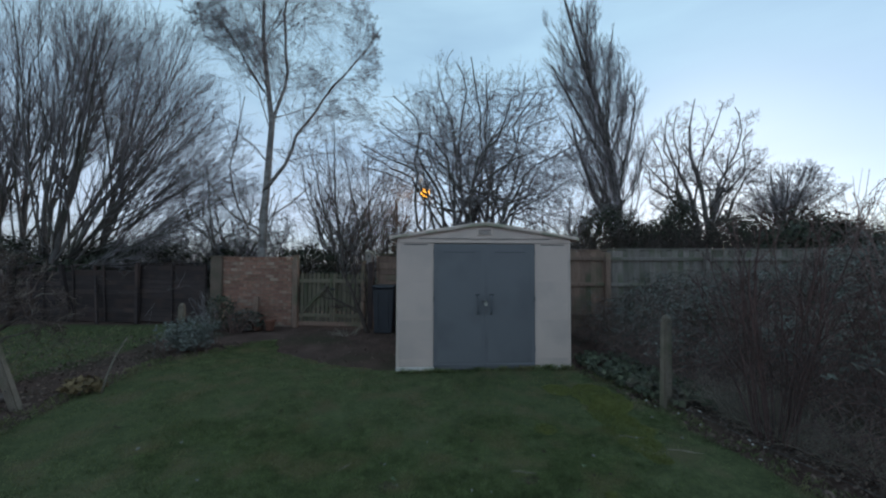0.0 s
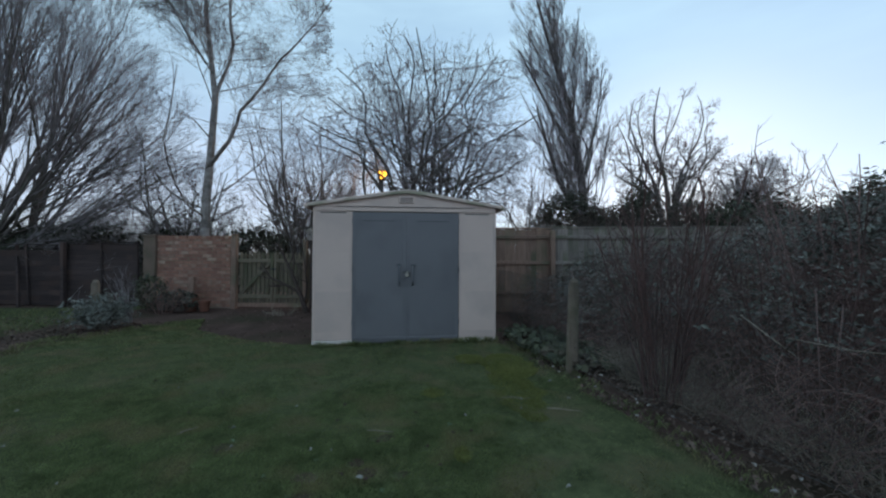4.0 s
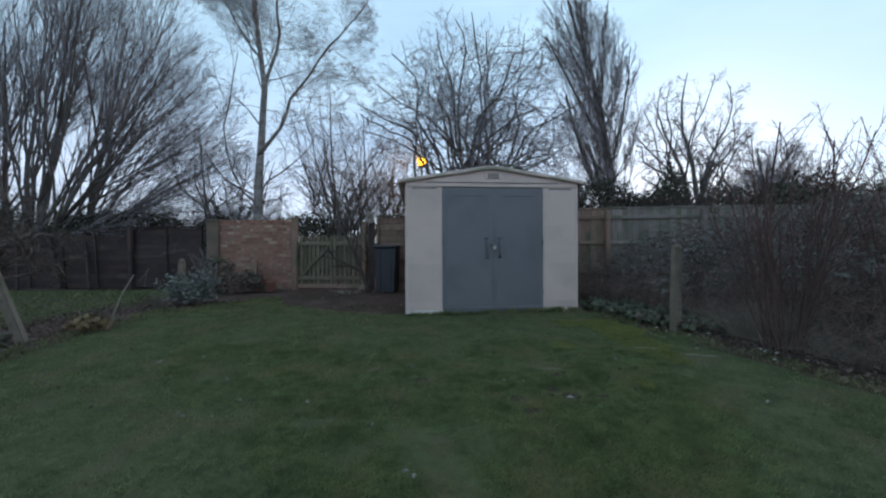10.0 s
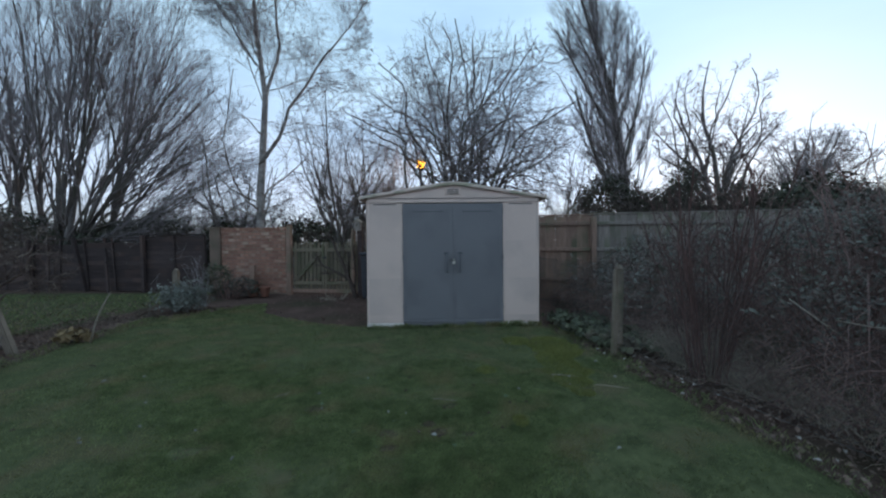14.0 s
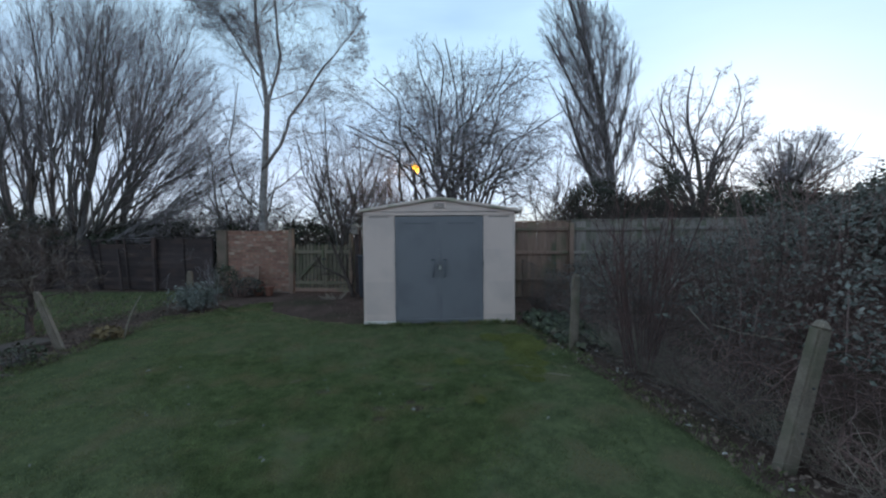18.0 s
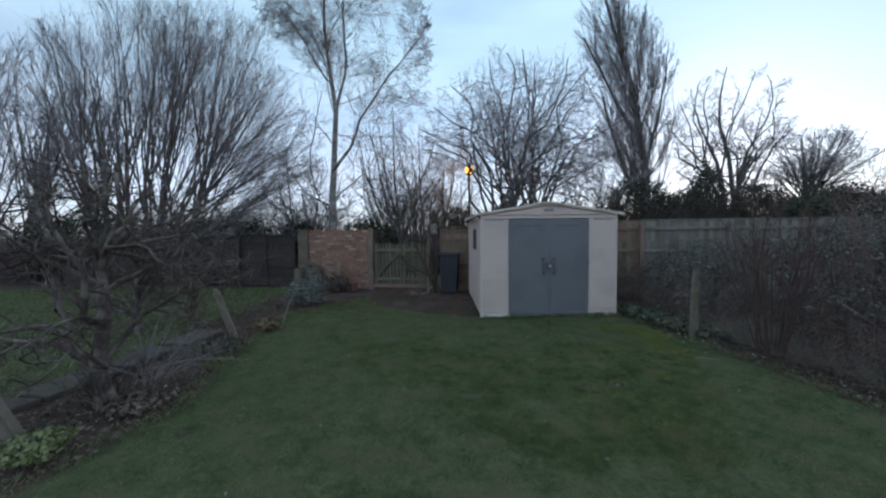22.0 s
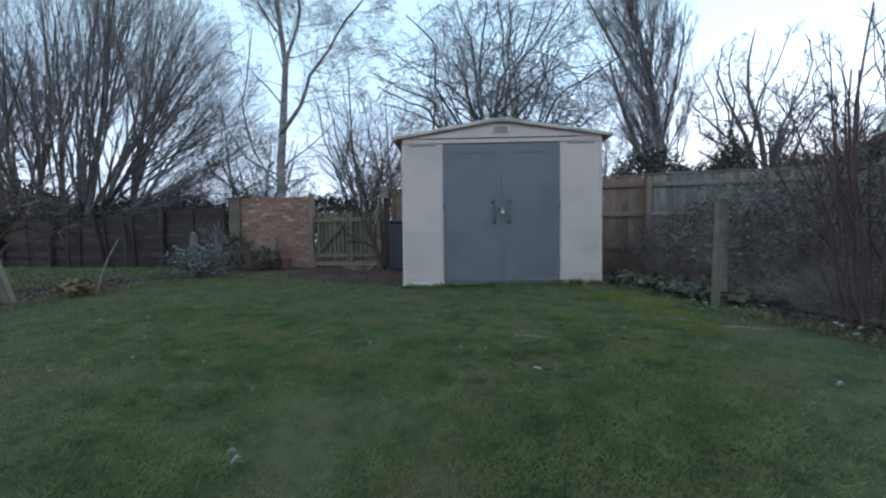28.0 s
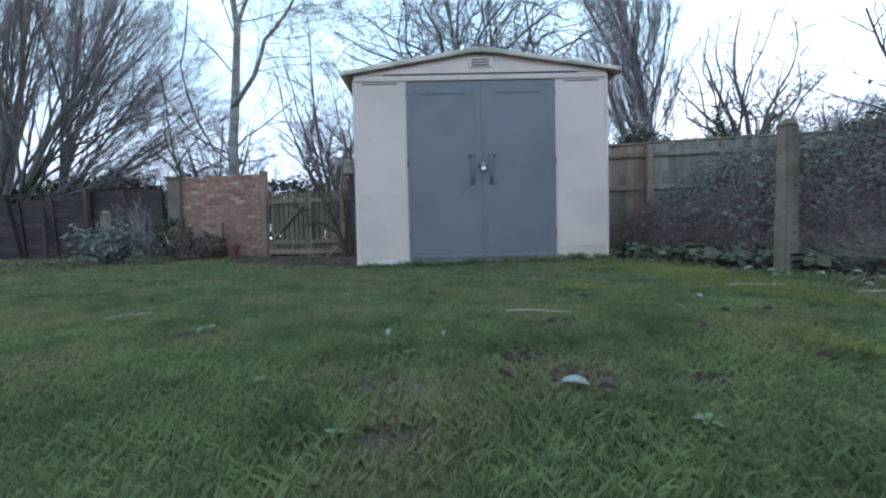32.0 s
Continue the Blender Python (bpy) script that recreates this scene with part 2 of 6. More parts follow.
BRIARSTEM = material("bramble_stems", (0.115, 0.073, 0.066), (0.26, 0.166, 0.15), 0.8, 3.0, 30.0, 0, 0.4, island=True, spec=0.3)
BRIARLEAF = material("bramble_leaves", (0.048, 0.05, 0.041), (0.126, 0.127, 0.104), 0.5, 2.0, 25.0, 0, 0.45, stain=(0.118, 0.08, 0.069), stain_scale=1.4, island=True, spec=0.28)
DARKLEAF = material("dark_ivy_leaves", (0.027, 0.031, 0.022), (0.068, 0.073, 0.047), 0.6, 2.0, 25.0, 0, 0.4, stain=(0.07, 0.055, 0.045), stain_scale=0.9, island=True, spec=0.2)
SILVERLEAF = material("silver_green_leaves", (0.11, 0.12, 0.105), (0.2, 0.212, 0.19), 0.7, 4.0, 40.0, 0, 0.3, island=True)
LIMELEAF = material("yellow_green_leaves", (0.095, 0.108, 0.04), (0.19, 0.2, 0.078), 0.6, 4.0, 40.0, 0, 0.3, island=True)
DEADLEAF = material("dead_leaves", (0.07, 0.045, 0.037), (0.185, 0.125, 0.098), 0.8, 5.0, 60.0, 0.2, 0.5, island=True)
STRAW = material("straw_leaves", (0.12, 0.08, 0.04), (0.21, 0.145, 0.07), 0.8, 5.0, 60.0, 0.2, 0.4, island=True)
PALELEAF = material("bleached_leaf", (0.2, 0.195, 0.175), (0.32, 0.315, 0.29), 0.8, 8.0, 60.0, 0.2, 0.25, spec=0.15)
APPLEBARK = material("rough_apple_bark", (0.052, 0.036, 0.033), (0.14, 0.102, 0.092), 0.95, 9.0, 45.0, 1.0, 0.1, stretch=(1, 1, 0.5), stain=(0.225, 0.19, 0.16), stain_scale=6.0, spec=0.25)
PALESTONE = material("pale_stone", (0.3, 0.28, 0.26), (0.5, 0.47, 0.44), 0.85, 8.0, 60.0, 0.4, 0.3)
IRON = material("painted_lamp_iron", (0.02, 0.022, 0.022), (0.04, 0.042, 0.042), 0.6, 10.0, 90.0, 0.1, 0)
WIRE = material("galvanised_wire", (0.06, 0.06, 0.06), (0.13, 0.125, 0.12), 0.6, 10.0, 90.0, 0, 0.1, metal=0.3)
BINPLASTIC = material("dark_bin_plastic", (0.016, 0.017, 0.024), (0.028, 0.03, 0.04), 0.5, 4.0, 120.0, 0.05, 0)
TERRACOTTA = material("terracotta", (0.12, 0.05, 0.034), (0.2, 0.085, 0.058), 0.85, 6.0, 60.0, 0.3, 0.1)
FARWOOD = material("far_twig_haze", (0.045, 0.04, 0.04), (0.085, 0.075, 0.075), 1.0, 0.5, 6.0, 0, 0.4, island=True)
AMBER = glow("amber_lamp_glass", (1.0, 0.4, 0.025), 5.5)


# ---- mesh helpers ----
def thing(name, label, category, place=(0, 0, 0), turn_z=0.0, group="", kind=""):
    ob = new(name)
    ob.matrix_basis = pose(*place, 0, 0, turn_z)
    return tagged(ob, label, category, group, kind)


def link_mesh(name, mesh, parent=None, label="", m=None, kind=""):
    ob = new(name, mesh)
    if parent is not None:
        ob.parent = parent
    if m is not None:
        ob.matrix_basis = m
    return tagged(ob, label, "", "", kind)


def part(name, bm, mat, parent, label="", m=None, smooth=False, kind=""):
    mesh = bpy.data.meshes.new(name)
    bm.to_mesh(mesh)
    bm.free()
    mesh.materials.append(mat)
    if smooth:
        mesh.polygons.foreach_set("use_smooth", [True] * len(mesh.polygons))
    return link_mesh(name, mesh, parent, label, m, kind)


def raw_mesh(name, verts, faces, mat, smooth=False):
    """verts (n, 3), faces (k, 3 or 4) as arrays."""
    mesh = bpy.data.meshes.new(name)
    verts, faces = np.asarray(verts, np.float32), np.asarray(faces, np.int32)
    k, c = faces.shape
    mesh.vertices.add(len(verts))
    mesh.vertices.foreach_set("co", verts.ravel())
    mesh.loops.add(k * c)
    mesh.loops.foreach_set("vertex_index", faces.ravel())
    mesh.polygons.add(k)
    mesh.polygons.foreach_set("loop_start", np.arange(0, k * c, c, dtype=np.int32))
    if smooth:
        mesh.polygons.foreach_set("use_smooth", np.ones(k, bool))
    mesh.update(calc_edges=True)
    mesh.materials.append(mat)
    return mesh


def box(sx, sy, sz, at=(0, 0, 0), bevel=0.004, bm=None, turn=None):
    """A bevelled box, its base centre at `at`."""
    own = bmesh.new()
    bmesh.ops.create_cube(own, size=1.0)
    bmesh.ops.scale(own, vec=(sx, sy, sz), verts=own.verts)
    if bevel:
        bmesh.ops.bevel(own, geom=list(own.edges), offset=bevel, segments=1, affect="EDGES")
    m = Matrix.Translation((at[0], at[1], at[2] + sz / 2))
    if turn is not None:
        m = Matrix.Translation(at) @ turn @ Matrix.Translation((0, 0, sz / 2))
    bmesh.ops.transform(own, matrix=m, verts=own.verts)
    if bm is None:
        return own
    join(bm, own)
    return bm


def join(bm, own):
    tmp = bpy.data.meshes.new("tmp")
    own.to_mesh(tmp)
    own.free()
    bm.from_mesh(tmp)
    bpy.data.meshes.remove(tmp)


def prism(outline, y0, y1, bevel=0.0):
    """A solid between two depths from an outline of (x, z)."""
    bm = bmesh.new()
    f = bm.faces.new([bm.verts.new((x, y0, z)) for x, z in outline])
    out = bmesh.ops.extrude_face_region(bm, geom=[f])
    bmesh.ops.translate(bm, vec=(0, y1 - y0, 0), verts=[v for v in out["geom"] if isinstance(v, bmesh.types.BMVert)])
    bmesh.ops.recalc_face_normals(bm, faces=bm.faces)
    if bevel:
        bmesh.ops.bevel(bm, geom=list(bm.edges), offset=bevel, segments=1, affect="EDGES")
    return bm


def tube(points, radii, sides=8, bm=None):
    pts, rad = np.array(points, float)[None], np.broadcast_to(np.array(radii, float), (len(points),))[None]
    v, f = tubes(pts, rad, sides)
    own = bm or bmesh.new()
    vs = [own.verts.new(p) for p in v]
    for q in f:
        if len(set(q)) > 2:
            own.faces.new([vs[i] for i in dict.fromkeys(q)])
    for ring in (vs[:sides][::-1], vs[-sides:]):
        own.faces.new(ring)
    return own


def tubes(pts, rad, sides=3):
    """Tubes along many polylines at once: pts (b, k, 3), rad (b, k). Returns verts and quads."""
    b, k, _ = pts.shape
    tan = np.gradient(pts, axis=1)
    tan /= np.linalg.norm(tan, axis=2, keepdims=True) + 1e-9
    ref = np.cross(tan[:, k // 2], np.array([0.31, 0.52, 0.79]))
    ref /= np.linalg.norm(ref, axis=1, keepdims=True) + 1e-9
    n1 = np.cross(tan, ref[:, None])
    n1 /= np.linalg.norm(n1, axis=2, keepdims=True) + 1e-9
    n2 = np.cross(tan, n1)
    ang = np.arange(sides) * 2 * np.pi / sides
    ring = n1[:, :, None] * np.cos(ang)[:, None] + n2[:, :, None] * np.sin(ang)[:, None]
    verts = (pts[:, :, None] + ring * rad[:, :, None, None]).reshape(-1, 3)
    i = np.arange(b)[:, None, None] * k * sides + np.arange(k - 1)[None, :, None] * sides
    j, j2 = np.arange(sides)[None, None], (np.arange(sides)[None, None] + 1) % sides
    faces = np.stack([i + j, i + j2, i + sides + j2, i + sides + j], -1).reshape(-1, 4)
    return verts, faces


def merge(lots):
    verts, faces, base = [], [], 0
    for v, f in lots:
        verts.append(v)
        faces.append(f + base)
        base += len(v)
    return np.concatenate(verts), np.concatenate(faces)


def unit(v):
    return v / (np.linalg.norm(v, axis=-1, keepdims=True) + 1e-9)


def leaves(rng, centres, size, facing=None, narrow=0.5, fold=0.25):
    """Small folded leaves (two quads each) at the centres; facing: a mean normal to lean to."""
    n = len(centres)
    nor = rng.normal(size=(n, 3))
    if facing is not None:
        nor = unit(nor) * 0.75 + facing
    nor = unit(nor)
    along = unit(np.cross(nor, rng.normal(size=(n, 3))))
    side = np.cross(nor, along)
    s = (np.asarray(size) * rng.uniform(0.6, 1.3, n))[:, None]
    a, d = centres - along * s, centres + along * s
    b = centres + side * s * narrow + nor * s * fold
    c = centres - side * s * narrow + nor * s * fold
    verts = np.stack([a, b, d, c], 1).reshape(-1, 3)
    i = np.arange(n)[:, None] * 4
    faces = np.concatenate([i + np.array([0, 1, 2]), i + np.array([0, 2, 3])])
    return verts, faces


def grow(rng, start, way, length, radius, pts, wiggle, rise, tip=0.25, inside=None):
    """Many branches at once. start, way (n, 3); length, radius (n,). Returns points (n, pts, 3) and radii (n, pts)."""
    n = len(start)
    p = np.empty((n, pts, 3))
    p[:, 0] = start
    d = unit(way)
    step = (length / (pts - 1))[:, None]
    for i in range(1, pts):
        d = unit(d + rng.normal(size=(n, 3)) * wiggle + np.array([0, 0, rise]))
        p[:, i] = p[:, i - 1] + d * step
    if inside is not None:
        ok = inside(p.reshape(-1, 3)).reshape(n, pts)
        far = np.where(ok.any(1), pts - 1 - np.argmax(ok[:, ::-1], 1), 1)
        far = np.maximum(far, 1)
        far = np.where(far == pts - 1, pts, far)
        share = np.clip((far + rng.uniform(-0.5, 0.8, n)) / (pts - 1), 0.2, 1.0)
        p = start[:, None] + (p - start[:, None]) * share[:, None, None]
    r = radius[:, None] * np.linspace(1, tip, pts)[None]
    return p, r


def sprout(rng, p, r, count, t0, t1, angle, ratio, spread=0.35, shrink=0.5, flat=0.0):
    """Children of branches: places, ways, lengths (share of the parent's) and radii."""
    n, k, _ = p.shape
    t = np.sort(rng.uniform(t0, t1, (n, count)), axis=1)
    f = t * (k - 1)
    i = np.minimum(f.astype(int), k - 2)
    w = (f - i)[..., None]
    rows = np.arange(n)[:, None]
    at = p[rows, i] * (1 - w) + p[rows, i + 1] * w
    along = unit(p[rows, i + 1] - p[rows, i])
    rad = (r[rows, i] * (1 - w[..., 0]) + r[rows, i + 1] * w[..., 0])
    side = unit(np.cross(along, unit(rng.normal(size=along.shape))))
    side[..., 2] *= 1 - flat
    a = np.radians(angle) * rng.uniform(1 - spread, 1 + spread, (n, count))[..., None]
    way = unit(along * np.cos(a) + unit(side) * np.sin(a))
    size = np.linalg.norm(np.diff(p, axis=1), axis=2).sum(1)[:, None]
    length = size * ratio * rng.uniform(0.65, 1.25, (n, count)) * (1 - shrink * (t - t0) / max(1e-6, t1 - t0))
    return at.reshape(-1, 3), way.reshape(-1, 3), length.ravel(), (rad * 0.62).ravel()


def thin_walk(points, step):
    """A polyline cut into even steps."""
    pts = np.array(points, float)
    d = np.r_[0, np.cumsum(np.linalg.norm(np.diff(pts, axis=0), axis=1))]
    t = np.linspace(0, d[-1], max(2, int(d[-1] / step) + 1))
    return np.stack([np.interp(t, d, pts[:, k]) for k in range(3)], 1)


def ellipsoid(centre, half, floor=-99.0):
    c, h = np.array(centre, float), np.array(half, float)
    return lambda q: ((((q - c) / h) ** 2).sum(1) < 1) & (q[:, 2] > floor)


# ---- ground: one sheet of soil and rough grass that runs to the horizon ----
def bumps(x, y):
    return 0.018 * math.sin(1.3 * x + 0.7 * y) * math.cos(0.9 * y - 0.4 * x) + 0.010 * noise.noise((x * 1.7, y * 1.7, 0.0))


def edge_right(y):
    """The lawn's edge against the bramble bed."""
    return float(np.interp(y, (-12, -5, -4.2, -3.4, -2.5, -1.3, -0.4, 0.2), (2.3, 2.0, 1.86, 1.84, 1.72, 1.55, 1.33, 1.3))) + 0.05 * noise.noise((y * 2.3, 3.0, 0.0))


def edge_left(y):
    """The lawn's edge against the flower bed."""
    return float(np.interp(y, (-12, -6, -3.9, -3.3, -2.2, -0.9, 0.6, 1.3, 2.2), (-4.9, -4.8, -4.45, -4.25, -4.55, -4.7, -4.75, -4.3, -3.8))) + 0.06 * noise.noise((y * 2.1, 7.0, 0.0))


axis = sorted(set([-400, -200, -90, -45, -25, -17] + [round(-13 + 0.5 * i, 3) for i in range(53)] + [17, 25, 45, 90, 200, 400]))
gv = [(x, y, bumps(x, y) - 0.03 if max(abs(x), abs(y)) < 14 else -0.03) for y in axis for x in axis]
nx = len(axis)
gf = [(j * nx + i, j * nx + i + 1, (j + 1) * nx + i + 1, (j + 1) * nx + i) for j in range(nx - 1) for i in range(nx - 1)]
ground = link_mesh("ground", raw_mesh("ground", gv, gf, SOIL, True))
tagged(ground, "dark damp garden soil reaching to the horizon", "ground", kind="structure")


def sheet(name, rows, left, right, label, lift=0.0, cols=40):
    v, f = [], []
    for y in rows:
        a, b = left(y), right(y)
        for i in range(cols + 1):
            x = a + (b - a) * i / cols
            fall = 0.02 if i in (0, cols) else 0.0
            v.append((x, y, bumps(x, y) + lift - fall * 1.5))
    for j in range(len(rows) - 1):
        for i in range(cols):
            k = j * (cols + 1) + i
            f.append((k, k + 1, k + cols + 2, k + cols + 1))
    ob = link_mesh(name, raw_mesh(name, v, f, TURF, True))
    return tagged(ob, label, "lawn", kind="structure")


def lawn_right(y):
    """The lawn's other edge: the bramble bed, then the bare soil between the shed and the gate."""
    if y < -0.05:
        return edge_right(y)
    return float(np.interp(y, (-0.05, 0.1, 0.3, 0.7, 1.1, 1.6, 2.2), (1.3, -1.5, -2.1, -2.7, -3.25, -3.5, -3.7))) + 0.07 * noise.noise((y * 3.1, 5.0, 0.0))


sheet("lawn", [-12 + 0.2 * i for i in range(60)] + [-0.05, 0.02, 0.1, 0.2, 0.3, 0.5, 0.7, 0.9, 1.1, 1.3, 1.6, 1.9, 2.2], edge_left, lawn_right, "mown winter lawn with worn yellowish patches")
sheet("lawn_side", [-7 + 0.25 * i for i in range(45)], lambda y: -16.0, lambda y: -5.9 + 0.1 * math.sin(2 * y), "rough grass plot beyond the flower bed")


def grass_patch(name, count, seed, left, right, y0, y1, label, tall=(0.012, 0.036), wide=(0.0013, 0.0028), mat=BLADE, thick=0.6, soft=0.0, gap=None):
    """Short blades of grass, thinner over the worn places; thick: how closed the sward is."""
    rng = np.random.default_rng(seed)
    y = rng.uniform(y0, y1, count)
    a, b = np.array([left(t) for t in y]), np.array([right(t) for t in y])
    u = rng.uniform(0.0, 1.0, count)
    x = a + (b - a) * u
    if soft:
        v = (y - y0) / (y1 - y0)
        inner = np.minimum(np.minimum(u, 1 - u), np.minimum(v, 1 - v)) + np.array([0.12 * noise.noise((p * 2.2, q * 2.2, 6.0)) for p, q in zip(x, y)])
        stay = rng.uniform(0, 1, count) < np.clip(inner / soft, 0, 1)
        x, y, count = x[stay], y[stay], int(stay.sum())
    clump = np.array([0.5 + 0.5 * noise.noise((px * 1.6, py * 1.6, 4.0)) + 0.4 * noise.noise((px * 6, py * 6, 9.0)) for px, py in zip(x, y)])
    keep = rng.uniform(0, 1, count) < np.clip(thick + clump, 0.2, 1)
    if gap:
        keep &= ~gap(x, y)
    x, y, clump = x[keep], y[keep], clump[keep]
    z = np.array([bumps(px, py) for px, py in zip(x, y)])
    n = len(x)
    h = rng.uniform(*tall, n) * (0.55 + 0.9 * np.clip(clump, 0, 1))
    root = np.stack([x, y, z - 0.004], 1)
    a = rng.uniform(0, 2 * np.pi, n)
    lean = np.stack([np.cos(a), np.sin(a), 0 * a], 1) * (h * rng.uniform(0.2, 1.1, n))[:, None]
    side = np.stack([-np.sin(a), np.cos(a), 0 * a], 1) * rng.uniform(*wide, n)[:, None]
    up = np.stack([0 * h, 0 * h, h], 1)
    mid = root + up * 0.6 + lean * 0.3
    v = np.stack([root - side, root + side, mid + side * 0.7, root + up + lean], 1).reshape(-1, 3)
    i = np.arange(n)[:, None] * 4
    f = np.concatenate([i + np.array([0, 1, 2]), i + np.array([0, 2, 3])])
    ob = link_mesh(name, raw_mesh(name, v, f, mat))
    return tagged(ob, label, "grass", kind="stuff")


def round_patch(name, label, centre, half, count, seed, tall, wide, mat):
    def reach(y):
        return half[0] * math.sqrt(max(0.0, 1 - ((y - centre[1]) / half[1]) ** 2)) * (0.75 + 0.4 * noise.noise((y * 5, seed, 0.0)))
    return grass_patch(name, count, seed, lambda y: centre[0] - reach(y), lambda y: centre[0] + reach(y), centre[1] - half[1], centre[1] + half[1], label, tall, wide, mat, 0.15)


WORN = ((-0.51, -2.97, 0.05), (-0.18, -2.96, 0.045), (-0.25, -2.86, 0.04), (-0.48, -3.13, 0.05), (-1.0, -3.35, 0.06), (-1.1, -2.62, 0.06), (-0.1, -2.6, 0.06), (-0.02, -3.0, 0.05), (-1.62, -3.12, 0.08), (-3.93, -3.73, 0.07))


def worn(x, y):
    """Small bare spots in the sward."""
    bare = np.zeros(len(x), bool)
    for cx, cy, r in WORN:
        bare |= np.hypot((x - cx) / 1.5, y - cy) < r * (0.8 + 0.3 * np.sin(23 * x + 17 * y))
    return bare


grass_patch("grass", 150000, 1, lambda y: edge_left(y) + 0.02, lawn_right, -7.0, 0.05, "short green lawn grass, thin and yellowish in places", (0.009, 0.024), (0.0009, 0.0018), thick=0.45, gap=lambda x, y: (y > -4.3) & (y < -2.2) & (abs(x + 0.45) < 0.9 * (y + 4.4) + 0.4))
grass_patch("grass", 170000, 7, lambda y: -3.9, lambda y: 1.75, -4.9, -0.05, "dense short grass in front of the shed", (0.008, 0.020), (0.0006, 0.0012), soft=0.2)
grass_patch("grass", 320000, 8, lambda y: -0.85 - 0.95 * (y + 4.5), lambda y: 0.0 + 0.6 * (y + 4.5), -4.4, -1.5, "fine dense lush grass in the middle of the lawn", (0.010, 0.022), (0.0006, 0.0012), LUSHBLADE, thick=0.55, soft=0.16, gap=worn)
grass_patch("grass", 16000, 2, lambda y: edge_left(y) + 0.05, lawn_right, 0.1, 2.0, "short green lawn grass beside the shed")
grass_patch("grass", 13000, 3, lambda y: -14.0, lambda y: -5.9, -6.0, 3.4, "rough grass on the side plot", (0.03, 0.09))
grass_patch("grass", 3000, 4, lambda y: edge_right(y) - 0.1, lambda y: edge_right(y) + 0.16, -7.0, -0.1, "sparse longer grass along the bed's edge", (0.02, 0.05), (0.0007, 0.0014))
grass_patch("grass", 3600, 5, lambda y: edge_left(y) - 0.16, lambda y: edge_left(y) + 0.1, -7.0, 2.0, "sparse longer grass along the flower bed's edge", (0.02, 0.06), (0.0007, 0.0014))
grass_patch("grass", 1100, 6, lambda y: -1.24, lambda y: 1.24, -0.09, -0.015, "longer grass against the shed's foot", (0.03, 0.075))
for n, (centre, half) in enumerate((((1.1, -1.1), (0.36, 0.42)), ((0.98, -1.75), (0.26, 0.5)), ((0.72, -0.86), (0.22, 0.17)), ((0.24, -1.84), (0.12, 0.1)), ((0.35, -2.85), (0.06, 0.07)), ((0.95, -2.2), (0.2, 0.24)))):
    round_patch("moss_patch", "yellowish moss patch in the lawn", centre, half, int(85000 * half[0] * half[1]) + 300, 150 + n, (0.014, 0.03), (0.0012, 0.0026), MOSS)


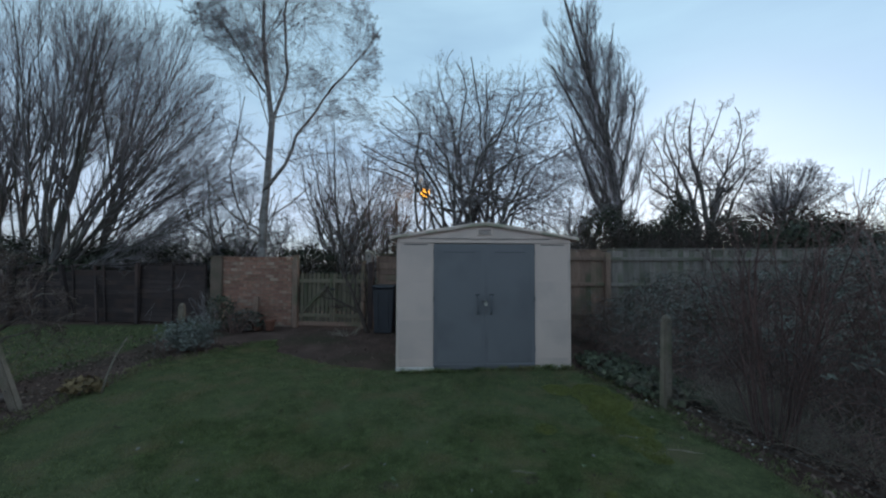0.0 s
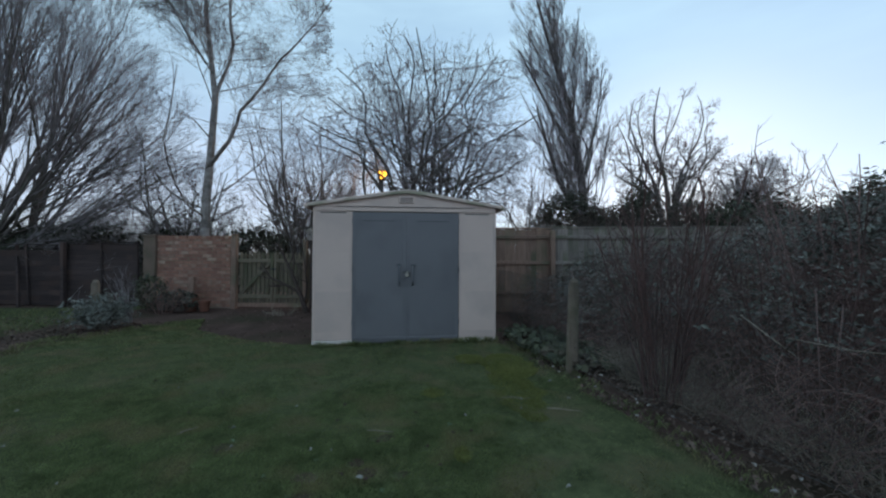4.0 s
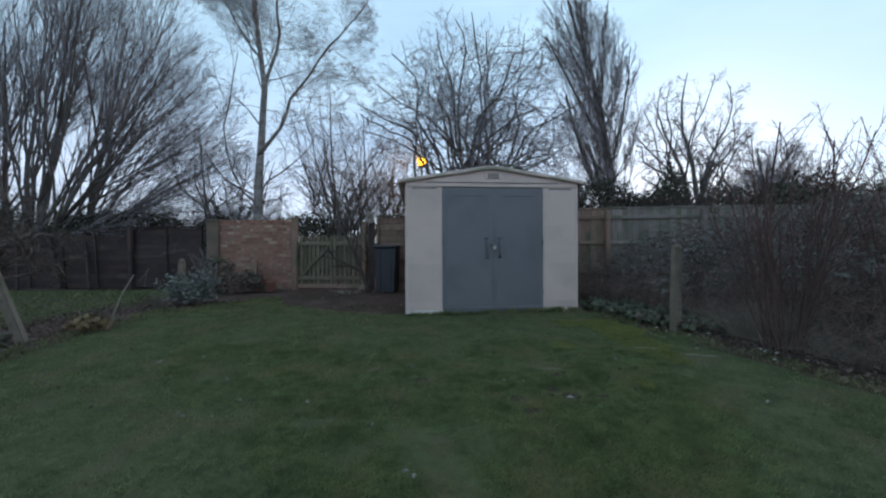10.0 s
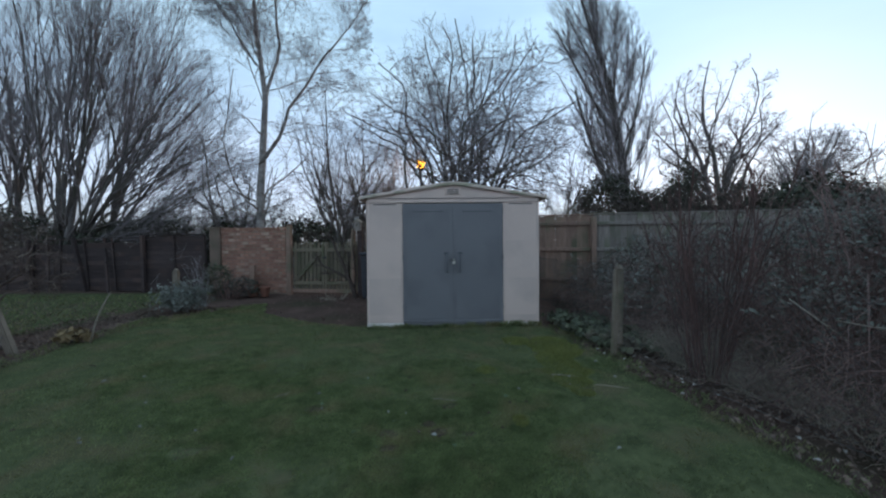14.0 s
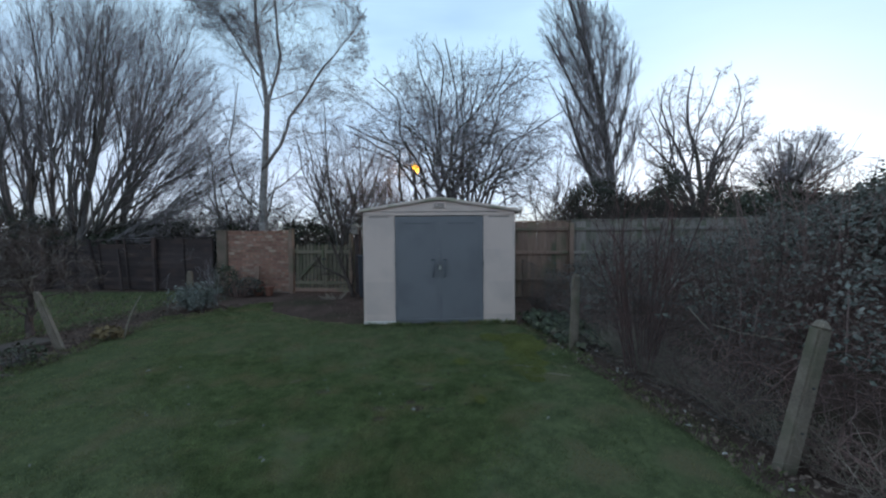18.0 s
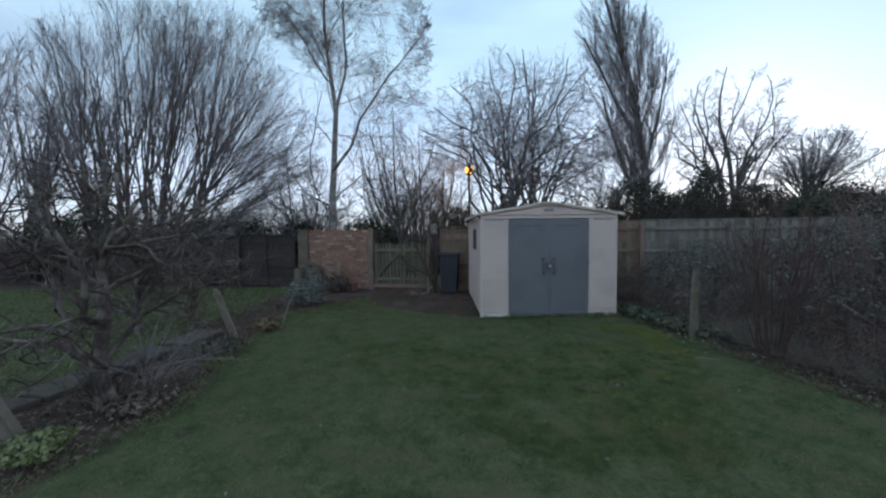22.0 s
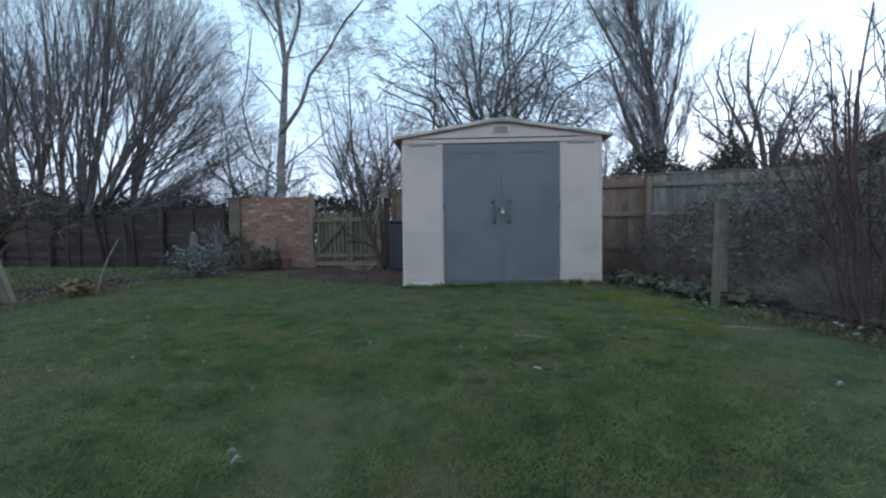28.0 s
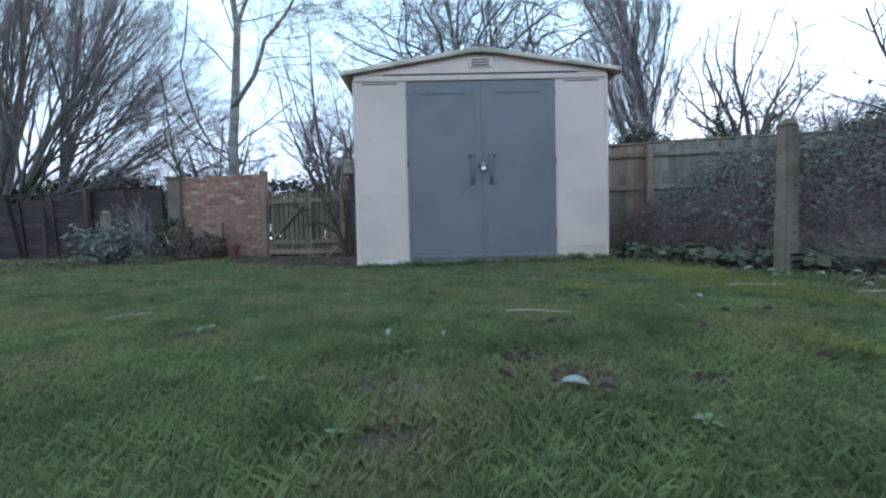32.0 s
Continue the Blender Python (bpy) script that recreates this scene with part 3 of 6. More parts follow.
# ---- the shed ----
def build_shed():
    shed = thing("garden_shed", "pale vinyl garden shed with grey double doors, shut and padlocked", "shed")
    W, D, H = 1.22, 2.7, 1.80
    DL = 0.715
    # wall panels with a slightly proud raised field
    for s in (-1, 1):
        cx = s * (W + DL) / 2
        wide = W - DL
        wall = part("front_panel", box(wide, 0.045, H - 0.05, (cx, 0.0225, 0.05), 0.006), PLASTIC, shed)
        # raised dark strip; its colour gives the shade of a shallow groove
        part("groove", box(wide * 0.66, 0.006, 0.012, (cx, -0.002, H - 0.06), 0.002), DARKPLASTIC, wall, "thin dark strip drawing a line of shade near the top")
        for n in range(3):
            part("rib", box(wide - 0.05, 0.003, 0.532, (cx, -0.0005, 0.16 + 0.535 * n), 0.001), PLASTIC, wall)
        part("corner_post", box(0.05, 0.05, H - 0.02, (s * (W - 0.012), 0.02, 0.02), 0.015), PLASTIC, shed)
        part("skirting", box(wide + 0.02, 0.03, 0.05, (cx, -0.006, 0.0), 0.006), SKIRT, shed, "white skirting strip")
        side = part("side_wall", box(0.045, D - 0.05, H - 0.02, (s * (W - 0.0225), D / 2 + 0.02, 0.02), 0.006), PLASTIC, shed)
        for n in range(4):
            part("rib", box(0.006, D / 4 - 0.06, H - 0.2, (s * (W + 0.001), 0.05 + D / 4 * (n + 0.5), 0.1), 0.003), PLASTIC, side)
    window = part("window", box(0.03, 0.5, 0.42, (-W - 0.008, 1.0, 1.18), 0.006), DARKPLASTIC, shed, "small dark side window")
    part("pane", box(0.01, 0.42, 0.34, (-W - 0.022, 1.0, 1.22), 0.002), SHEDGLASS, window)
    part("back_wall", box(2 * W, 0.045, H - 0.02, (0, D, 0.02), 0.006), PLASTIC, shed)
    part("floor_plate", box(2 * W - 0.06, D - 0.02, 0.05, (0, D / 2 + 0.01, 0.0), 0.006), DARKPLASTIC, shed)
    # doors
    for s in (-1, 1):
        cx = s * DL / 2
        door = part("door", box(DL - 0.003, 0.04, 1.74, (cx, 0.012, 0.015), 0.003), DOORGREY, shed, "grey-blue vinyl door leaf, shut")
        part("raised_panel", box(DL - 0.10, 0.008, 1.56, (cx, -0.0058, 0.11), 0.0015), DOORGREY, door)
        # dark strip on the door face, coloured as a groove's shade
        part("groove", box(DL * 0.6, 0.004, 0.008, (cx, -0.0105, 1.635), 0.0), DARKPLASTIC, door)
        hx = s * 0.09
        handle = bmesh.new()
        tube([(hx + s * 0.012, -0.012, 1.03), (hx, -0.045, 1.035), (hx, -0.05, 1.0), (hx, -0.048, 0.85), (hx, -0.04, 0.80), (hx, -0.012, 0.785)], 0.014, 8, handle)
        part("handle", handle, HANDLEGREY, door, "grey plastic pull handle", smooth=True)
        part("handle_plate", box(0.066, 0.012, 0.024, (hx + s * 0.008, -0.013, 1.033), 0.005), DARKPLASTIC, door)
        part("handle_foot", box(0.062, 0.014, 0.02, (hx + s * 0.008, -0.013, 0.765), 0.004), DOORGREY, door)
        for z in (0.25, 0.95, 1.6):
            part("hinge", box(0.016, 0.014, 0.07, (s * (DL - 0.004), -0.004, z), 0.004), DARKPLASTIC if z == 0.95 else DOORGREY, door)
        part("bottom_rail", box(DL - 0.03, 0.012, 0.035, (cx, -0.011, 0.058), 0.004), DOORGREY, door)
    part("door_seam", box(0.0026, 0.012, 1.69, (0, 0.001, 0.06), 0.0), DOORGREY, shed)
    lock = bmesh.new()
    box(0.042, 0.022, 0.038, (0.012, -0.042, 0.895), 0.005, lock)
    tube([(-0.002, -0.042, 0.93), (-0.002, -0.042, 0.955), (0.012, -0.042, 0.968), (0.026, -0.042, 0.955), (0.026, -0.042, 0.93)], 0.004, 6, lock)
    part("padlock", lock, BRASS, shed, "small silvery padlock")
    part("hasp", box(0.09, 0.008, 0.024, (0.0, -0.022, 0.94), 0.002), WIRE, shed)
    # lintel and gable
    part("lintel", box(2 * W + 0.01, 0.06, 0.055, (0, 0.018, 1.765), 0.008), PLASTIC, shed)
    gable = part("gable", prism([(-W, 1.82), (W, 1.82), (W, 1.844), (0.25, 2.013), (-0.25, 2.013), (-W, 1.844)], 0.0, 0.05, 0.004), PLASTIC, shed)
    part("gable_moulding", prism([(-1.0, 1.83), (1.0, 1.83), (0.99, 1.844), (0.0, 1.967), (-0.99, 1.844)], -0.012, 0.0, 0.003), PLASTIC, gable)
    # thin dark strip drawn as the shadow line at the moulding's foot
    part("gable_moulding", prism([(-0.93, 1.826), (0.93, 1.826), (0.93, 1.831), (-0.93, 1.831)], -0.018, -0.001, 0.0), DARKPLASTIC, gable)
    vent = part("vent", box(0.22, 0.02, 0.095, (0, -0.014, 1.878), 0.006), PLASTIC, gable)
    for n in range(3):
        part("slat", box(0.165, 0.008, 0.011, (0, -0.026, 1.894 + 0.026 * n), 0.002), DARKPLASTIC, vent)
    part("gable", prism([(-W, 1.82), (W, 1.82), (W, 1.844), (0.0, 2.018), (-W, 1.844)], D - 0.03, D + 0.02, 0.004), PLASTIC, shed)
    for s in (-1, 1):
        lo, hi = (s * 1.33, 1.837), (0.0, 2.039)
        part("roof_panel", prism([lo, (s * 0.16, 2.024), hi, (0.0, 2.057), (s * 0.17, 2.049), (s * 1.335, 1.859)], -0.035, D + 0.08, 0.004), ROOFPLASTIC, shed, "shallow pale roof panel")
        part("fascia", prism([(s * 1.325, 1.815), (s * 0.14, 2.002), (0.0, 2.014), (0.0, 2.047), (s * 0.16, 2.033), (s * 1.33, 1.845)], -0.048, -0.02, 0.004), ROOFPLASTIC, shed)
        part("gutter_edge", box(0.03, D + 0.15, 0.05, (s * 1.318, D / 2 + 0.005, 1.80), 0.008), ROOFPLASTIC, shed)
    part("ridge_cap", prism([(-0.16, 2.037), (0.0, 2.052), (0.16, 2.037), (0.155, 2.052), (0.0, 2.065), (-0.155, 2.052)], -0.042, D + 0.09, 0.004), ROOFPLASTIC, shed)
    return shed


build_shed()

# ---- the boundary: fences, brick wall and gate in one line behind the shed ----
LINE = Matrix.Translation((0, 3.1, 0)) @ Matrix.Rotation(radians(-9.1), 4, "Z")


def on_line(u, v=0.0, z=0.0):
    return LINE @ Matrix.Translation((u, v, z))


def shared_box(name, sx, sy, sz, mat, bevel=0.004):
    bm = box(sx, sy, sz, (0, 0, 0), bevel)
    mesh = bpy.data.meshes.new(name)
    bm.to_mesh(mesh)
    bm.free()
    mesh.materials.append(mat)
    return mesh


rnd = random.Random(5)


def rail_fence(name, label, u0, u1, height, posts, wood, postwood, board_wide=0.115, rails=(0.35, 1.0, 1.55)):
    """Upright boards on the far side of three rails and square posts."""
    fence = tagged(new(name), label, "fence")
    fence.matrix_basis = on_line(u0)
    post = shared_box("post", 0.10, 0.10, height - 0.03, postwood, 0.008)
    for u in posts:
        link_mesh("post", post, fence, m=pose(u - u0, -0.075, -0.03))
    long = u1 - u0
    for z in rails:
        part("rail", box(long, 0.035, 0.075, (long / 2, -0.02, z), 0.006), wood, fence)
    board = shared_box("board", board_wide, 0.014, height, wood, 0.003)
    n = int(long / (board_wide - 0.004))
    for i in range(n):
        link_mesh("board", board, fence, m=pose((i + 0.5) * (board_wide - 0.004), 0.008 + 0.008 * (i % 2) + rnd.uniform(0, 0.003), rnd.uniform(-0.04, -0.015), 0, rnd.uniform(-0.4, 0.4), 0))
    part("capping", box(long, 0.05, 0.03, (long / 2, 0.008, height - 0.02), 0.005), wood, fence)
    return fence


rail_fence("board_fence", "brown weathered board fence behind the shed", 0.02, 3.13, 1.78, (0.1, 1.3, 3.12), BROWNWOOD, BROWNWOOD)
rail_fence("board_fence", "grey weathered board fence behind the brambles", 3.132, 10.4, 1.80, (5.1, 7.2, 9.2), GREYWOOD, GREYWOOD)


def lap_panel(u0, wide, height, lean, drop):
    """A dark panel of overlapping level slats between battens."""
    panel = tagged(new("slat_fence"), "dark-stained overlapping slat fence panel, leaning and worn", "fence", "dark fence panels")
    panel.matrix_basis = on_line(u0, rnd.uniform(-0.03, 0.03), 0.02 + drop) @ pose(0, 0, 0, lean, 0, 0)
    slat = shared_box("slat", wide, 0.012, 0.135, BLACKWOOD, 0.003)
    n = int(height / 0.115)
    for i in range(n):
        link_mesh("slat", slat, panel, m=pose(wide / 2, 0.0, i * 0.115, -5, rnd.uniform(-0.5, 0.5), 0))
    for x in (0.02, wide * 0.5, wide - 0.02):
        part("batten", box(0.04, 0.025, height + 0.03, (x, -0.03, 0), 0.004), BLACKWOOD, panel)
    part("capping", box(wide + 0.02, 0.06, 0.028, (wide / 2, -0.005, height + 0.02), 0.005), BLACKWOOD, panel)
    return panel


panel = tagged(new("slat_fence"), "brown level-slat fence panel between gate post and shed", "fence")
panel.matrix_basis = on_line(-1.98, 0.0, 0.0)
slat = shared_box("slat", 1.96, 0.014, 0.15, BROWNWOOD, 0.003)
for i in range(12):
    link_mesh("slat", slat, panel, m=pose(0.98, 0.0, i * 0.135, -5, rnd.uniform(-0.4, 0.4), 0))
for x in (0.03, 0.98, 1.93):
    part("batten", box(0.045, 0.03, 1.66, (x, -0.03, 0), 0.004), BROWNWOOD, panel)
part("capping", box(2.0, 0.07, 0.03, (0.98, -0.005, 1.66), 0.005), BROWNWOOD, panel)
u = -6.15
for n, (lean, drop, high) in enumerate(((2, 0.0, 1.40), (4, -0.03, 1.38), (-2, -0.07, 1.38), (3, -0.12, 1.36), (1, -0.16, 1.36), (2, -0.2, 1.36))):
    u -= 1.83
    lap_panel(u, 1.80, high, lean, drop)
for n, (pu, lean) in enumerate(((-8.0, 3), (-9.83, -9), (-11.65, 4), (-13.5, 2), (-15.3, 5))):
    post = tagged(new("fence_post"), "dark square timber fence post", "post", "dark fence posts")
    post.matrix_basis = on_line(pu, -0.07, -0.05) @ pose(0, 0, 0, 4, lean, 0)
    part("shaft", box(0.085, 0.085, 1.52 - 0.03 * n, bevel=0.008), BLACKWOOD, post)
for pu, lean in ((-8.9, -14), (-10.8, -12)):
    prop = tagged(new("fence_prop"), "slanting dark timber propping up the fence", "post", "fence props")
    prop.matrix_basis = on_line(pu, -0.24, -0.04) @ pose(0, 0, 0, -8, lean, 0)
    part("shaft", box(0.06, 0.05, 1.5, bevel=0.006), BLACKWOOD, prop)


def brick_wall(u0, u1, height):
    wall = tagged(new("brick_wall"), "short red brick garden wall with end pier, worn and mossy", "wall", kind="structure")
    wall.matrix_basis = on_line(u0)
    long, row, b = u1 - u0, 0.075, 0.225
    part("mortar", box(long - 0.012, 0.19, height, (long / 2, 0.11, -0.05), 0.0), MORTAR, wall)
    full = shared_box("brick", b - 0.011, 0.10, row - 0.011, BRICK, 0.005)
    halfb = shared_box("brick", b / 2 - 0.011, 0.10, row - 0.011, BRICK, 0.005)
    for j in range(int(height / row)):
        x, k = 0.0, 0
        if j % 2:
            link_mesh("brick", halfb, wall, m=pose(b / 4, 0.055 + rnd.uniform(-0.004, 0.004), j * row))
            x = b / 2
        while x + b <= long + 0.01:
            link_mesh("brick", full, wall, m=pose(x + b / 2, 0.055 + rnd.uniform(-0.005, 0.005), j * row, 0, rnd.uniform(-0.4, 0.4), rnd.uniform(-0.5, 0.5)))
            x += b
        if x < long - 0.06:
            link_mesh("brick", halfb, wall, m=pose(x + b / 4, 0.055, j * row))
    for n in range(int(long / 0.11)):
        part("coping_brick", box(0.099, 0.24, 0.07, (0.055 + 0.11 * n, 0.11, height - 0.055 + rnd.uniform(-0.004, 0.004)), 0.006), BRICK, wall) if n < 24 else None
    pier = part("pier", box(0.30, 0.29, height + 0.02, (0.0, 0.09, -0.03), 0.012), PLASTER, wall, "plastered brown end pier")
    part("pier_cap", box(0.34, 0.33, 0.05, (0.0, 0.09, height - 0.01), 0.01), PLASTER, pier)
    return wall


brick_wall(-5.95, -3.98, 1.60)


def gate(u0, u1):
    """Two picket leaves that meet at a middle stile; the first has a diagonal brace."""
    g = thing("garden_gate", "mossy picket double gate with a diagonal brace, shut", "gate")
    g.matrix_basis = on_line(u0, 0.02, 0.05)
    long = u1 - u0
    half = long / 2
    for k in range(2):
        leaf = part("leaf_stile", box(0.06, 0.035, 1.12, (half + (-0.04 if k == 0 else 0.04), -0.026, 0.06), 0.005), GATEWOOD, g)
        mid = half * (k + 0.5)
        for z, h in ((0.16, 0.085), (0.96, 0.085)):
            part("rail", box(half - 0.02, 0.03, h, (mid, -0.024, z), 0.005), GATEWOOD, leaf)
        for i in range(8):
            bm = prism([(-0.036, 0.0), (0.036, 0.0), (0.036, 1.1), (0.0, 1.15), (-0.036, 1.1)], 0, 0.018, 0.002)
            part("picket", bm, GATEWOOD, leaf, m=pose(mid + (i - 3.5) * (half - 0.03) / 8, 0.0, 0.05 + rnd.uniform(-0.015, 0.012)))
        for i in range(8):
            part("picket_end", box(0.04, 0.012, 0.10, (mid + (i - 3.5) * (half - 0.03) / 8, -0.012, 0.20), 0.002), BROWNWOOD, leaf, "paler brown lower end of a picket")
    rise = math.degrees(math.atan2(0.74, half - 0.12))
    part("brace", box(math.hypot(0.74, half - 0.12), 0.025, 0.07, bevel=0.004), GATEWOOD, g, m=pose(half / 2, -0.03, 0.56, 0, -rise, 0))
    part("backing_board", box(long - 0.04, 0.012, 0.5, (half, 0.026, 0.42), 0.003), GATEWOOD, g)
    part("latch", box(0.12, 0.02, 0.035, (half, -0.055, 0.80), 0.004), IRON, g)
    part("bottom_board", box(long - 0.02, 0.02, 0.09, (half, -0.048, -0.03), 0.004), BROWNWOOD, g)
    return g


gate(-3.86, -2.18)
for pu, high, mat, label in ((-3.92, 1.68, BROWNWOOD, "weathered square timber gate post beside the brick wall"), (-2.10, 1.62, BLACKWOOD, "dark square timber gate post"), (-2.28, 1.55, BROWNWOOD, "slim brown timber gate stop post")):
    gp = tagged(new("gate_post"), label, "post", "gate posts")
    gp.matrix_basis = on_line(pu, -0.03, -0.05)
    part("shaft", box(0.11 if high > 1.6 else 0.07, 0.11, high, bevel=0.01), mat, gp)
    part("cap", box(0.12 if high > 1.6 else 0.08, 0.12, 0.03, (0, 0, high), 0.01), mat, gp)


bird_box = thing("bird_box", "small weathered wooden bird box on the gate post", "bird box")
bird_box.matrix_basis = on_line(-2.12, -0.12, 1.50)
part("body", box(0.14, 0.13, 0.2, bevel=0.004), GREYWOOD, bird_box)
part("roof", prism([(-0.11, 0.19), (0.11, 0.19), (0.0, 0.27)], -0.09, 0.09, 0.004), GREYWOOD, bird_box)
# no opening is cut: a dark disc stands for the shade inside
hole = bmesh.new()
bmesh.ops.create_cone(hole, cap_ends=True, segments=14, radius1=0.018, radius2=0.018, depth=0.008, matrix=Matrix.Translation((0, -0.066, 0.13)) @ Matrix.Rotation(radians(90), 4, "X"))
part("entrance_hole_shade", hole, IRON, bird_box)

lane = tagged(link_mesh("lane", raw_mesh("lane", [tuple(on_line(uu, vv, 0.0).translation) for vv in (0.45, 3.2) for uu in range(-20, 21, 2)], [(i, i + 1, i + 22, i + 21) for i in range(20)], SLAB, True)), "worn gravel lane behind the boundary fence", "lane", kind="structure")


def water_bin():
    w = thing("storage_bin", "dark plastic lidded bin standing beside the shed", "bin")
    w.matrix_basis = on_line(-1.66, -0.36, -0.02) @ Matrix.Diagonal((0.82, 0.85, 0.98, 1))
    part("body", prism([(-0.24, 0.0), (0.24, 0.0), (0.29, 0.98), (-0.29, 0.98)], -0.25, 0.25, 0.02), BINPLASTIC, w)
    lid = part("lid", box(0.62, 0.58, 0.06, (0, 0, 0.98), 0.02), BINPLASTIC, w)
    part("grip", box(0.4, 0.04, 0.03, (0, -0.30, 0.985), 0.01), BINPLASTIC, lid)
    for s in (-1, 1):
        part("rib", box(0.03, 0.02, 0.8, (s * 0.14, -0.255, 0.08), 0.006), BINPLASTIC, w)
    return w


water_bin()


# ---- concrete posts, netting and path slabs in the garden ----
def concrete_post(place, lean_x, lean_y, turn_z, high, wide, label):
    p = thing("concrete_post", label, "post", group="concrete posts")
    p.matrix_basis = pose(*place, lean_x, lean_y, turn_z)
    bm = box(wide, wide * 0.92, high, bevel=0.0)
    for v in bm.verts:
        if v.co.z > high / 2:
            v.co.x *= 0.86
            v.co.y *= 0.86
    bmesh.ops.bevel(bm, geom=list(bm.edges), offset=0.014, segments=2, affect="EDGES")
    part("shaft", bm, CONCRETE, p)
    cap = bmesh.new()
    bmesh.ops.create_cone(cap, cap_ends=True, segments=4, radius1=wide * 0.56, radius2=wide * 0.3, depth=0.05, matrix=Matrix.Translation((0, 0, high + 0.018)) @ Matrix.Rotation(radians(45), 4, "Z"))
    bmesh.ops.bevel(cap, geom=list(cap.edges), offset=0.008, segments=1, affect="EDGES")
    part("top", cap, CONCRETE, p, "weathered rounded top")
    # small dark blocks on the face, coloured as the shade in wire holes
    for z in (0.3, 0.6):
        part("wire_hole_shade", box(0.012, 0.012, 0.012, (0, -wide * 0.46, high * z), 0.002), IRON, p)
    return p


concrete_post((1.70, -1.33, -0.05), -2, 3, 6, 0.95, 0.10, "mossy concrete fence post at the lawn's edge")
concrete_post((2.10, -3.75, -0.05), 1, 12.5, 2, 0.93, 0.098, "mossy concrete fence post leaning over the brambles")
concrete_post((-5.0, -1.1, -0.06), 0, -19, 4, 0.80, 0.088, "slim concrete post leaning in the flower bed")
concrete_post((-5.17, 1.65, -0.05), 0, 1, 12, 0.76, 0.11, "short concrete post behind the silvery bush")
concrete_post((-5.05, -3.85, -0.05), 4, -24, 4, 0.85, 0.11, "pale concrete post leaning out of the flower bed")


def netting(a, b, high, label):
    net = thing("wire_netting", label, "netting")
    rng = np.random.default_rng(8)
    a, b = np.array(a), np.array(b)
    long = np.linalg.norm(b - a)
    d = (b - a) / long
    lots, gap = [], 0.055
    for slope in (1, -1):
        n = int((long + high) / gap)
        for i in range(n):
            s0 = i * gap - (high if slope > 0 else 0)
            lo, hi = max(0.0, -s0 if slope > 0 else s0 - long), min(high, long - s0 if slope > 0 else s0)
            if hi - lo < 0.05:
                continue
            t = np.linspace(lo, hi, 6)
            along = s0 + slope * t
            pts = a[None] + d[None] * along[:, None]
            sag = 0.02 * np.sin(along * 5)
            lots.append(tubes(np.stack([pts[:, 0] + sag, pts[:, 1], t + 0.04], 1)[None], np.full((1, 6), 0.0010), 3))
    v, f = merge(lots)
    link_mesh("mesh", raw_mesh("mesh", v, f, WIRE), net, kind="stuff")
    for z in (0.05, high):
        part("line_wire", tube([(*a, z), (*((a + b) / 2), z - 0.03), (*b, z)], 0.002, 4), WIRE, net)
    return net


netting((1.72, -1.30), (2.18, -3.66), 0.86, "sagging chain-link netting between the concrete posts")
netting((1.72, -1.24), (1.9, 2.5), 0.86, "chain-link netting overgrown by brambles")

path = thing("garden_path", "narrow mossy concrete slab path by the flower bed", "path", kind="structure")
for n in range(7):
    part("slab", box(0.42, 0.72, 0.06, bevel=0.012), SLAB, path, m=pose(-5.62 - 0.09 * n + rnd.uniform(-0.02, 0.02), -1.2 - 0.76 * n + (0 if n else 0.1), -0.03, 0, 0, -6 + rnd.uniform(-3, 3)))


# ---- brambles and shrubs ----
def stems_lot(rng, roots, ways, lengths, radius, pts=7, wiggle=0.12, rise=-0.05, sides=3):
    p, r = grow(rng, roots, ways, lengths, np.full(len(roots), radius) * rng.uniform(0.6, 1.3, len(roots)), pts, wiggle, rise, 0.4)
    return p, r


def bramble_front(y):
    """Where the brambles begin behind the strip of bare soil."""
    return 2.05 + 0.05 * np.clip(-y, 0, 6)


def bramble_top(x, y):
    """Height of the bramble bank: bare stems at the lawn, then a high shoulder along the fence."""
    near = np.clip((x - bramble_front(y)) / 1.5, 0, 1) ** 0.8
    high = np.interp(y, (-9, -6, -4, -2, 0, 1.2, 2.6), (1.7, 1.65, 1.5, 1.35, 1.15, 1.05, 1.0))
    high = high + 0.10 * np.sin(2.1 * x + 1.3 * y) + 0.12 * np.sin(0.9 * y - 1.7 * x) + 0.08 * np.sin(5.1 * x - 3.3 * y)
    high = high + np.clip((x - 3.7) * 0.4, 0, 0.5) * np.clip((2.4 - y) / 2.0, 0, 1) * np.clip((y + 5.0) / 2.5, 0, 1)
    return 0.05 + near * high


